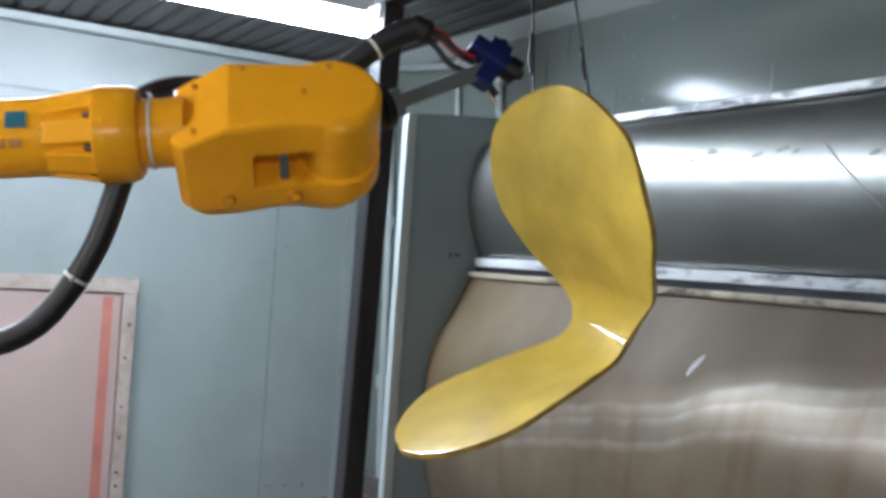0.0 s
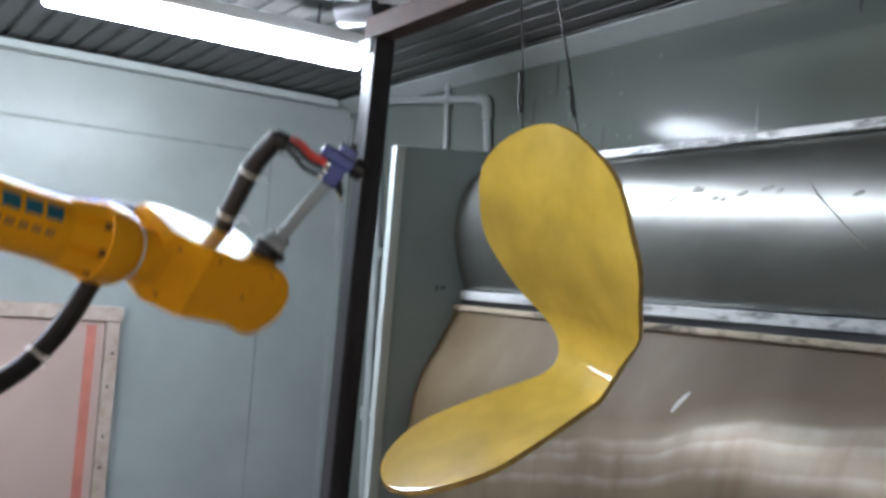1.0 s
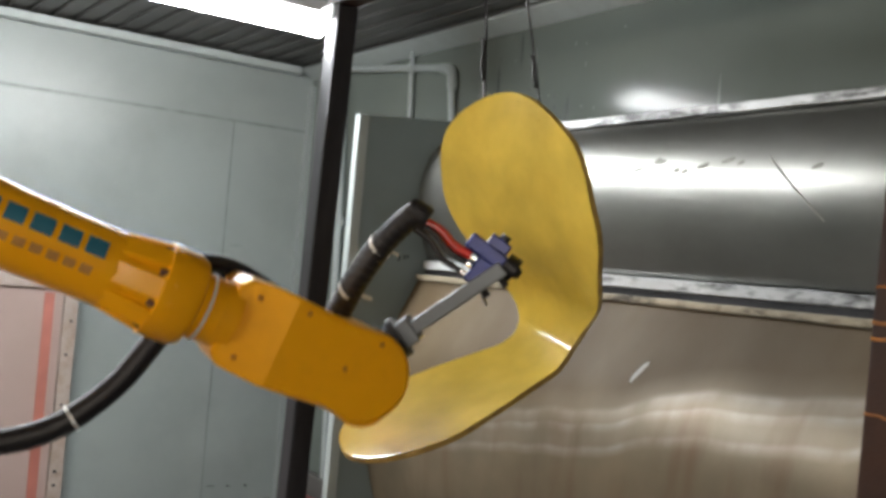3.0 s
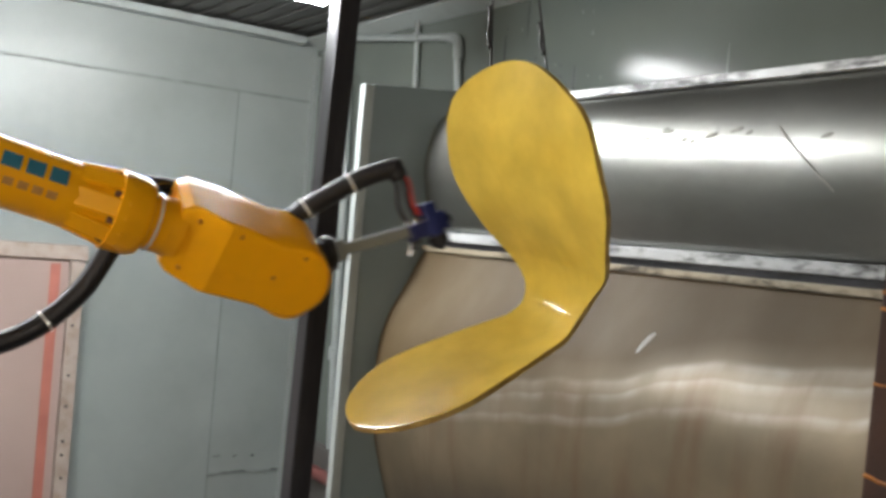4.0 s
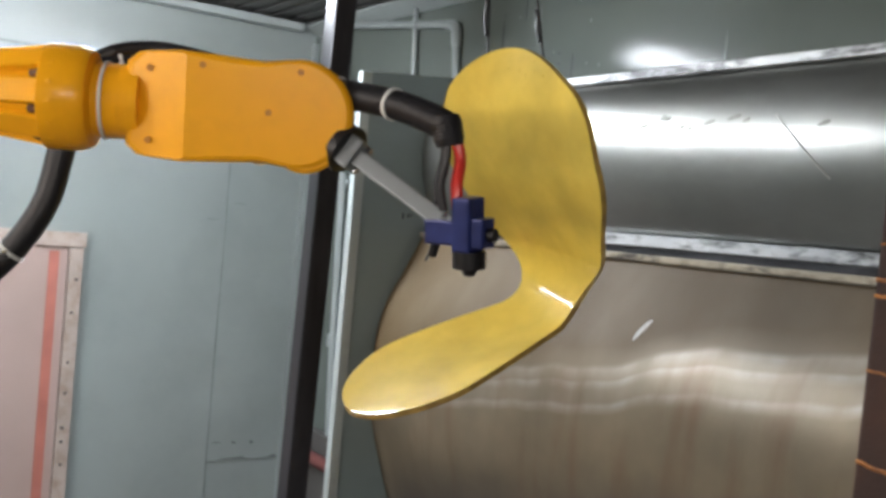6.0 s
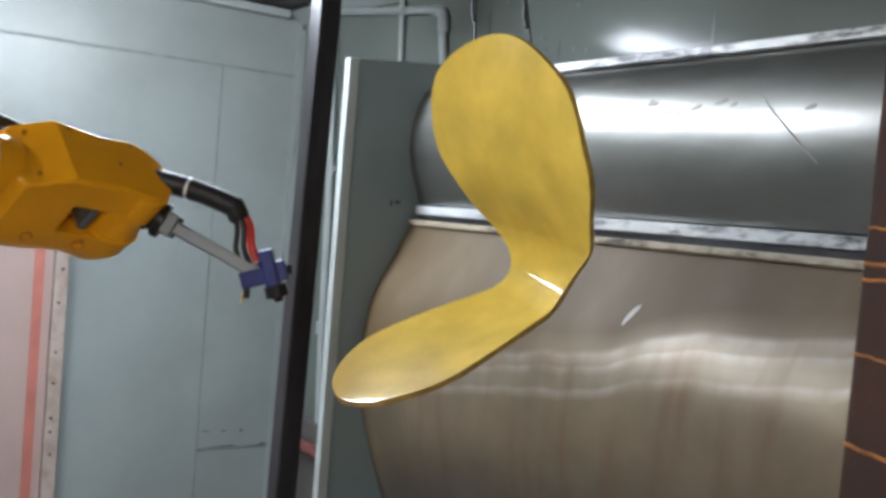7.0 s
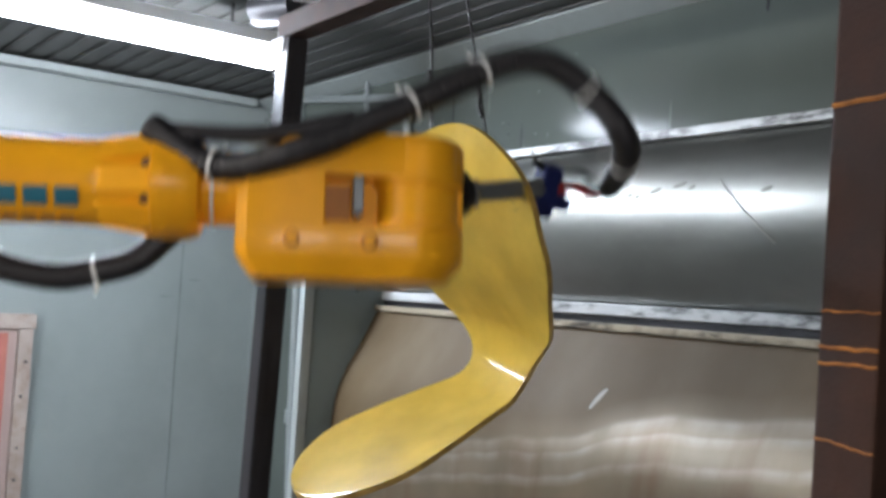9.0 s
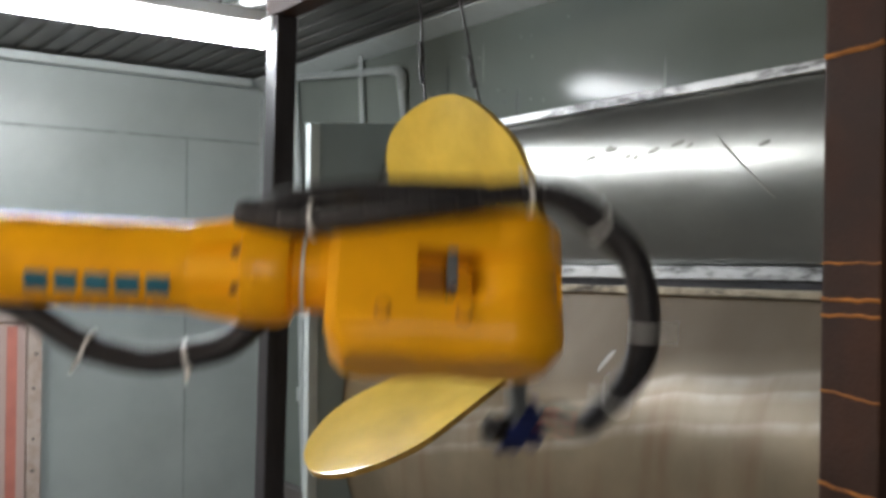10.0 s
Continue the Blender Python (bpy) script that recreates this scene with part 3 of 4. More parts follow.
def robot():
    r = thing("painting_robot", "orange-yellow industrial painting robot with black hose bundle", "robot")
    part("forearm", lathe([(-1.12, 0.076), (-0.60, 0.0715), (-0.53, 0.0715), (-0.505, 0.073), (-0.495, 0.0695), (-0.432, 0.0725), (-0.425, 0.0895), (-0.37, 0.0895), (-0.352, 0.082), (-0.346, 0.064), (-0.30, 0.064), (-0.295, 0.05)], 48), ROBOT, r, smooth=True)
    for k in range(8):
        a = 2 * math.pi * (k + 0.5) / 8
        bm = box(-0.512, -0.400, -0.0215, 0.0215, 0.055, 0.0890, 0.004)
        for v in bm.verts:
            if v.co.x < -0.43:
                v.co.z -= 0.0165
        ob = part("rib", bm, ROBOT, r)
        ob.matrix_basis = Matrix.Rotation(a + 0.393, 4, "X")
        # Dark pegs stand for the shade at the ends of the rib slots.
        ob = part("bolt_hole", rod((-0.438, 0, 0.0725), (-0.424, 0, 0.0785), 0.008, 10), ROBOT_DARK, r)
        ob.matrix_basis = Matrix.Rotation(a, 4, "X")
    part("seal_ring", lathe([(-0.334, 0.060), (-0.333, 0.0672), (-0.328, 0.0672), (-0.327, 0.060)], 40), TIE, r, "pale sealing ring", True)
    part("elbow", lathe([(-1.34, 0.07), (-1.33, 0.115), (-1.14, 0.12), (-1.10, 0.10), (-1.09, 0.08)], 40), ROBOT, r, smooth=True)
    bm = rod((-1.22, 0, 0.10), (-1.22, 0, 0.23), 0.06, 20)
    box(-1.27, -1.17, -0.05, 0.05, 0.23, 0.26, 0.01, bm)
    part("motor", bm, GUN_BLACK, r, "dark joint motor", True)
    # lettering on the flank: plain bars
    x = -0.76
    for wd in (0.036, 0.034, 0.038, 0.036, 0.036):
        part("letter_bar", sheet_bar(x, x + wd, 0.0722, 8, 0.58, 0.14), LOGO, r, "teal-blue lettering bar")
        x += wd + 0.011
    x = -0.77
    for i in range(8):
        part("small_letter_bar", sheet_bar(x, x + 0.020, 0.0722, 5, -0.12, -0.34), LOGO_FAINT, r, "faded small lettering bar")
        x += 0.029
    wrist = new("wrist")
    wrist.parent = r
    build_wrist(wrist)
    tool = new("spray_tool")
    tool.parent = r
    build_tool(tool)
    gun = new("spray_gun")
    gun.parent = r
    build_gun(gun)
    return r, wrist, tool, gun


def sheet_bar(x0, x1, rad, n, a1, a0):
    """A thin curved patch on the forearm's flank, between two angles above its middle line."""
    bm = bmesh.new()
    rows = []
    for i in range(n + 1):
        a = a0 + (a1 - a0) * i / n
        rows.append([bm.verts.new((x, -(rad + h) * math.cos(a), (rad + h) * math.sin(a))) for x, h in ((x0, 0.0), (x0, 0.0022), (x1, 0.0022), (x1, 0.0))])
    for a, b in zip(rows, rows[1:]):
        for k in range(3):
            bm.faces.new((a[k], a[k + 1], b[k + 1], b[k]))
    bmesh.ops.recalc_face_normals(bm, faces=bm.faces)
    return bm


def slab(outline, levels, bm, neck=0, drop_from=0.05):
    """A stacked body: the outline at each (z, inset), closed above and below; the neck end of the top slopes off."""
    rings = []
    for z, inset in levels:
        ring = []
        for x, y in outline:
            rr = max(math.hypot(x + 0.1, y), 0.05)
            drop = 0.042 * min(1, max(0, (-0.195 - x) / 0.075)) if z > drop_from else 0
            ring.append(bm.verts.new((x - inset * (x + 0.1) / rr, y - inset * y / rr, z - drop)))
        rings.append(ring)
    n = len(outline)
    for a, b in zip(rings, rings[1:]):
        for k in range(n):
            bm.faces.new((a[k], b[k], b[(k + 1) % n], a[(k + 1) % n]))
    for ring in (rings[0], rings[-1][::-1]):
        if neck:
            bm.faces.new(ring[neck:-neck])
            bm.faces.new(ring[:neck + 1] + ring[-neck - 1:])
        else:
            bm.faces.new(ring)


def build_wrist(w):
    """x along the arm, z out of the smooth flank, y across; the bending joint's axis is z at the origin."""
    top = [(-0.29, 0.070), (-0.272, 0.086), (-0.255, 0.0885), (-0.195, 0.0915), (-0.12, 0.088), (-0.06, 0.084), (0.0, 0.092)]
    end = [(0.092 * math.sin(math.pi * i / 18), 0.092 * math.cos(math.pi * i / 18)) for i in range(1, 18)]
    bottom = [(x, -y) for x, y in reversed(top)]
    bm = bmesh.new()
    slab(top + end + bottom, ((0.090, 0.012), (0.087, 0.005), (0.080, 0.0), (0.018, 0.0)), bm, 3)
    cut = top + [p for p in end if p[1] > -0.015] + [(0.088, -0.024), (-0.142, -0.024), (-0.150, -0.030), (-0.150, -0.0895)] + bottom[-4:]
    slab(cut, ((0.018, 0.0), (-0.066, 0.0)), bm)
    slab(top + end + bottom, ((-0.066, 0.0), (-0.112, 0.0), (-0.122, 0.004), (-0.150, 0.028), (-0.153, 0.036)), bm)
    bmesh.ops.recalc_face_normals(bm, faces=bm.faces)
    housing = part("housing", bm, ROBOT, w, smooth=True)
    for poly in housing.data.polygons:
        poly.use_smooth = len(poly.vertices) < 5 and poly.area < 0.006
    part("neck", lathe([(-0.32, 0.062), (-0.29, 0.066), (-0.27, 0.066)], 36), ROBOT, w, smooth=True)
    # the open side: a drum turning between two lugs, with a lock plate behind it
    part("joint_drum", lathe([(-0.067, 0.060), (-0.066, 0.077), (-0.058, 0.077), (-0.055, 0.069), (0.006, 0.069), (0.009, 0.077), (0.0165, 0.077), (0.0175, 0.060)], 40), ROBOT, w, "", True, pose(0.010, -0.020, 0, 0, -90))
    part("lug_cap", lathe([(0.017, 0.064), (0.078, 0.064), (0.084, 0.058), (0.085, 0.0)], 36), ROBOT, w, "", True, pose(0.012, -0.034, 0, 0, -90))
    part("lock_plate", box(-0.102, -0.086, -0.088, -0.028, -0.045, 0.016, 0.002), ALU, w, "grey lock plate")
    part("plate_screw", rod((-0.094, -0.070, -0.052), (-0.094, -0.070, -0.044), 0.006, 10), CHROME, w)
    # A darker orange patch lies on the recess floor.
    part("recess_patch", box(-0.148, -0.104, -0.027, -0.0235, -0.05, 0.01, 0.001), ROBOT_DEEP, w, "darker orange patch in the recess")
    for x, y in ((-0.25, 0.06), (-0.25, -0.06), (-0.05, 0.0), (-0.16, 0.07), (0.0, 0.07)):
        z = 0.088 - 0.042 * min(1, max(0, (-0.195 - x) / 0.075))
        part("bolt", rod((x, y, z - 0.004), (x, y, z + 0.0035), 0.0055, 10), ROBOT_DEEP, w)
    for x in (-0.20, -0.075):
        part("cap", lathe([(0.086, 0.014), (0.0925, 0.014), (0.0935, 0.012)], 18), ROBOT_DEEP, w, "", True, pose(x, 0, -0.092, 0, 0, -90))
        part("cap_screw", rod((x, -0.0955, -0.092), (x, -0.086, -0.092), 0.009, 12), ROBOT, w)


def build_tool(t):
    """x along the bracket from the bending joint."""
    part("flange", lathe([(0.050, 0.032), (0.06, 0.040), (0.09, 0.040), (0.094, 0.034), (0.102, 0.034), (0.105, 0.043), (0.122, 0.043), (0.124, 0.02)], 28), GUN_BLACK, t, "black tool flange", True)
    part("bracket", box(0.12, PIPE, -0.015, 0.015, -0.017, 0.017, 0.004), ALU, t, "grey aluminium bracket bar")
    part("bracket_foot", box(0.118, 0.15, -0.028, 0.028, -0.026, 0.026, 0.006), ALU, t)
    for y in (-0.02, 0.02):
        part("foot_bolt", rod((0.145, y, 0), (0.158, y, 0), 0.006, 10), CHROME, t, smooth=True)
    part("bracket_screw", rod((PIPE - 0.016, -0.014, 0), (PIPE - 0.016, -0.034, 0), 0.007, 10), GUN_BLACK, t)


def build_gun(u):
    """A spray gun on the bracket's end: x along its hoses, y away from the bracket."""
    bm = box(-0.020, 0.020, -0.048, 0.030, -0.021, 0.021, 0.004)
    box(-0.030, 0.058, 0.006, 0.040, -0.024, 0.024, 0.005, bm)
    box(-0.022, 0.026, 0.036, 0.062, -0.019, 0.019, 0.004, bm)
    part("gun_body", bm, GUN, u, "dark blue spray gun body")
    bm = rod((-0.028, 0.026, 0), (-0.056, 0.026, 0), 0.027, 20)
    rod((-0.054, 0.026, 0), (-0.068, 0.026, 0), 0.016, 16, bm, 0.009)
    part("air_cap", bm, GUN_BLACK, u, "black air cap", True)
    part("trim_screw", rod((0.0, 0.028, 0.02), (0.0, 0.028, 0.036), 0.009, 12), CHROME, u, "chrome trim screw", True)
    part("side_knob", rod((0.0, 0.058, 0), (0.0, 0.074, 0), 0.011, 14), GUN_BLACK, u, smooth=True)
    part("needle_pin", rod((-0.012, -0.040, 0.006), (-0.052, -0.062, 0.006), 0.003, 8), CHROME, u, "thin chrome pin", True)
    part("clamp_screw", rod((-0.018, -0.038, 0), (-0.042, -0.046, 0), 0.008, 10), GUN_BLACK, u, smooth=True)
    for y, z, r, mat, label in ((-0.038, 0.006, 0.0065, RUBBER, "black hose"), (-0.018, -0.008, 0.0065, RUBBER, "black hose"), (-0.002, 0.008, 0.0100, RED_HOSE, "red air hose")):
        part("fitting", lathe([(0.018, 0.0075), (0.026, 0.0075), (0.027, 0.0055), (0.040, 0.0055)], 10), CHROME, u, "chrome hose fitting", True, pose(0, y, z))
        part("gun_hose", tube([(0.034, y, z), (0.075, y - 0.004, z * 1.4), (0.12, y * 0.8 + 0.003, z * 1.1), (0.17, -0.012 + y * 0.4, z * 0.7)], r, 10, 16), mat, u, label, True)


SHOULDER = Vector((-1.56, -0.32, 0.95))


def pedestal():
    p = thing("pedestal", "orange machine pedestal carrying a long upper arm", "pedestal", at=Matrix.Translation((SHOULDER.x, SHOULDER.y, 0)))
    part("foot_plate", box(-0.26, 0.26, -0.26, 0.26, 0.0, 0.04, 0.008), BLACK_STEEL, p)
    part("column", lathe([(0.04, 0.2), (0.08, 0.17), (0.5, 0.16), (0.56, 0.19), (0.70, 0.19), (0.72, 0.15)], 36), ROBOT, p, "", True, pose(0, 0, 0, 0, -90))
    part("shoulder", rod((-0.17, 0, 0.90), (0.17, 0, 0.90), 0.15, 32), ROBOT, p, "", True)
    part("shoulder_block", box(-0.13, 0.13, -0.13, 0.13, 0.68, 0.95, 0.02), ROBOT, p)
    bm = box(-0.055, 0.055, -0.07, 0.07, 0.0, 1.0, 0.03)
    return part("upper_arm", bm, ROBOT, p, "long orange upper arm")


ARM_ROWS = [
    (0.0, pose(-1.601, 0.709, 2.020, 0.0, -7.1, 67.8)),
    (0.3, pose(-1.596, 0.706, 1.983, -0.0, -0.6, 65.1)),
    (0.5, pose(-1.589, 0.679, 1.987, 0.0, -3.5, 65.7)),
    (0.7, pose(-1.843, 0.714, 1.922, 0.0, 3.3, 55.9)),
    (0.9, pose(-2.168, 0.779, 1.875, -0.0, 5.7, 112.3)),
    (1.0, pose(-2.183, 0.793, 1.792, 0.0, 9.5, 108.6)),
    (1.2, pose(-1.925, 0.846, 1.749, 0.0, 11.5, 89.4)),
    (1.5, pose(-1.555, 0.850, 1.697, 0.0, 12.0, 70.7)),
    (1.8, pose(-1.911, 0.845, 1.676, 0.0, 16.2, 102.7)),
    (2.0, pose(-2.093, 0.798, 1.644, 0.0, 13.7, 114.2)),
    (2.1, pose(-2.095, 0.831, 1.586, 0.0, 16.8, 112.9)),
    (2.5, pose(-1.522, 0.887, 1.577, 0.0, 19.0, 75.1)),
    (2.7, pose(-1.568, 0.888, 1.566, -0.0, 20.4, 80.9)),
    (3.8, pose(-1.838, 0.944, 1.758, -0.0, 12.0, 83.2)),
    (4.0, pose(-2.014, 0.921, 1.710, 0.0, 13.8, 87.6)),
    (4.2, pose(-2.168, 0.957, 1.817, 0.0, 10.9, 100.7)),
    (4.5, pose(-2.245, 0.986, 1.977, 0.0, -4.0, 99.8)),
    (4.7, pose(-2.136, 1.004, 2.027, 0.0, -9.2, 105.3)),
    (5.0, pose(-1.629, 0.960, 2.017, 0.0, -6.4, 68.2)),
    (5.2, pose(-1.570, 0.815, 1.993, -0.0, -3.8, 58.8)),
    (6.3, pose(-1.465, 0.665, 1.919, -0.0, 0.9, 63.6)),
    (6.5, pose(-1.589, 0.630, 1.854, 0.0, 6.6, 64.0)),
    (6.9, pose(-2.075, 0.604, 1.791, 0.0, 7.3, 109.6)),
    (7.0, pose(-2.127, 0.616, 1.785, 0.0, 8.1, 109.4)),
    (7.2, pose(-2.115, 0.640, 1.789, 0.0, 8.9, 109.0)),
    (7.5, pose(-1.742, 0.740, 1.923, 0.0, 2.1, 75.9)),
    (7.7, pose(-1.689, 0.863, 2.099, 0.0, -5.5, 74.9)),
    (7.9, pose(-1.619, 0.877, 2.315, 0.0, -22.5, 67.9)),
    (8.1, pose(-1.593, 0.876, 2.419, 0.0, -29.8, 58.8)),
    (8.3, pose(-1.553, 0.980, 2.454, 0.0, -31.1, 58.3)),
    (8.5, pose(-1.652, 0.978, 2.374, 15.0, -26.2, 77.0)),
    (8.7, pose(-1.547, 0.977, 2.181, 30.0, -8.6, 71.7)),
    (8.9, pose(-1.462, 0.977, 2.052, 45.0, -4.1, 69.9)),
    (9.0, pose(-1.312, 0.904, 1.971, 45.0, -1.7, 62.9)),
    (9.2, pose(-1.277, 0.893, 1.924, 45.0, 0.7, 61.6)),
    (9.5, pose(-1.278, 0.950, 1.918, 45.0, -1.6, 58.0)),
    (9.8, pose(-1.238, 1.029, 1.905, 45.0, 0.2, 57.3)),
    (10.0, pose(-1.170, 0.995, 1.797, 45.0, 2.3, 57.1)),
]
WRIST_ROWS = [
    (0.0, pose(0, 0, 0, 49.8)),
    (0.3, pose(0, 0, 0, 72.1)),
    (0.5, pose(0, 0, 0, 87.3)),
    (0.7, pose(0, 0, 0, 110.2)),
    (0.9, pose(0, 0, 0, 118.0)),
    (1.0, pose(0, 0, 0, 116.6)),
    (1.2, pose(0, 0, 0, 104.8)),
    (1.5, pose(0, 0, 0, 88.2)),
    (1.8, pose(0, 0, 0, 97.6)),
    (2.0, pose(0, 0, 0, 113.2)),
    (2.1, pose(0, 0, 0, 124.2)),
    (2.5, pose(0, 0, 0, 83.2)),
    (2.7, pose(0, 0, 0, 89.7)),
    (3.8, pose(0, 0, 0, 100.2)),
    (4.0, pose(0, 0, 0, 115.8)),
    (4.2, pose(0, 0, 0, 120.6)),
    (4.5, pose(0, 0, 0, 88.4)),
    (4.7, pose(0, 0, 0, 58.0)),
    (5.0, pose(0, 0, 0, 91.4)),
    (5.2, pose(0, 0, 0, 94.3)),
    (6.3, pose(0, 0, 0, 95.8)),
    (6.5, pose(0, 0, 0, 90.3)),
    (6.9, pose(0, 0, 0, 44.5)),
    (7.0, pose(0, 0, 0, 45.4)),
    (7.2, pose(0, 0, 0, 43.4)),
    (7.5, pose(0, 0, 0, 47.8)),
    (7.7, pose(0, 0, 0, 56.2)),
    (7.9, pose(0, 0, 0, 46.0)),
    (8.1, pose(0, 0, 0, 46.3)),
    (8.3, pose(0, 0, 0, 36.9)),
    (8.5, pose(0, 0, 0, 3.1)),
    (8.7, pose(0, 0, 0, -20.3)),
    (8.9, pose(0, 0, 0, -46.0)),
    (9.0, pose(0, 0, 0, -49.5)),
    (9.2, pose(0, 0, 0, -49.3)),
    (9.5, pose(0, 0, 0, -68.0)),
    (9.8, pose(0, 0, 0, -82.0)),
    (10.0, pose(0, 0, 0, -68.0)),
]
TOOL_ROWS = [
    (0.0, pose(0.000, 0.000, 0.000, 92.7, -19.3, 18.7)),
    (0.3, pose(0.000, 0.000, 0.000, 77.2, -37.7, 29.0)),
    (0.5, pose(0.000, 0.000, 0.000, 87.4, -34.0, 15.5)),
    (0.7, pose(0.000, 0.000, 0.000, 127.8, -42.2, -29.7)),
    (0.9, pose(0.000, 0.000, 0.000, 110.6, -48.2, -63.5)),
    (1.0, pose(0.000, 0.000, 0.000, 116.8, -58.7, -66.3)),
    (1.2, pose(0.000, 0.000, 0.000, 123.5, -66.9, -57.5)),
    (1.5, pose(0.000, 0.000, 0.000, 87.3, -67.6, -8.7)),
    (1.8, pose(0.000, 0.000, 0.000, 90.3, -77.1, -36.1)),
    (2.0, pose(0.000, 0.000, 0.000, 121.7, -62.4, -78.2)),
    (2.1, pose(0.000, 0.000, 0.000, 129.0, -65.4, -85.7)),
    (2.5, pose(0.000, 0.000, 0.000, 77.2, -75.4, -5.3)),
    (2.7, pose(0.000, 0.000, 0.000, 119.4, -66.7, -53.3)),
    (3.8, pose(0.000, 0.000, 0.000, 88.9, -27.9, -10.4)),
    (4.0, pose(0.000, 0.000, 0.000, 84.8, -32.5, -6.0)),
    (4.2, pose(0.000, 0.000, 0.000, 92.9, -13.8, -7.0)),
    (4.5, pose(0.000, 0.000, 0.000, 99.7, 27.6, -19.1)),
    (4.7, pose(0.000, 0.000, 0.000, 80.6, 38.1, -52.9)),
    (5.0, pose(0.000, 0.000, 0.000, 76.4, 34.6, -36.0)),
    (5.2, pose(0.000, 0.000, 0.000, 70.0, 33.5, -37.8)),
    (6.3, pose(0.000, 0.000, 0.000, 76.2, 24.5, -30.9)),
    (6.5, pose(0.000, 0.000, 0.000, 78.5, 17.3, -27.3)),
    (6.9, pose(0.000, 0.000, 0.000, 90.1, 18.0, -44.7)),
    (7.0, pose(0.000, 0.000, 0.000, 90.1, 20.0, -43.9)),
    (7.2, pose(0.000, 0.000, 0.000, 96.6, 16.0, -28.7)),
    (7.5, pose(0.000, 0.000, 0.000, 93.6, -4.8, -2.4)),
    (7.7, pose(0.000, 0.000, 0.000, 96.2, -5.6, 7.2)),
    (7.9, pose(0.000, 0.000, 0.000, 100.8, -1.2, 1.2)),
    (8.1, pose(0.000, 0.000, 0.000, 106.3, -0.3, 0.3)),
    (8.3, pose(0.000, 0.000, 0.000, 99.9, 17.7, 3.8)),
    (8.5, pose(0.000, 0.000, 0.000, 93.6, 36.0, 5.4)),
    (8.7, pose(0.000, 0.000, 0.000, 68.1, 11.9, 18.7)),
    (8.9, pose(0.000, 0.000, 0.000, 95.0, 17.2, 20.3)),
    (9.0, pose(0.000, 0.000, 0.000, 151.7, 18.7, 33.7)),
    (9.2, pose(0.000, 0.000, 0.000, 100.2, 30.0, 35.8)),
    (9.5, pose(0.000, 0.000, 0.000, 88.6, 48.4, 16.9)),
    (9.8, pose(0.000, 0.000, 0.000, 70.8, 63.3, 4.7)),
    (10.0, pose(0.000, 0.000, 0.000, 51.5, 80.0, -9.8)),
]
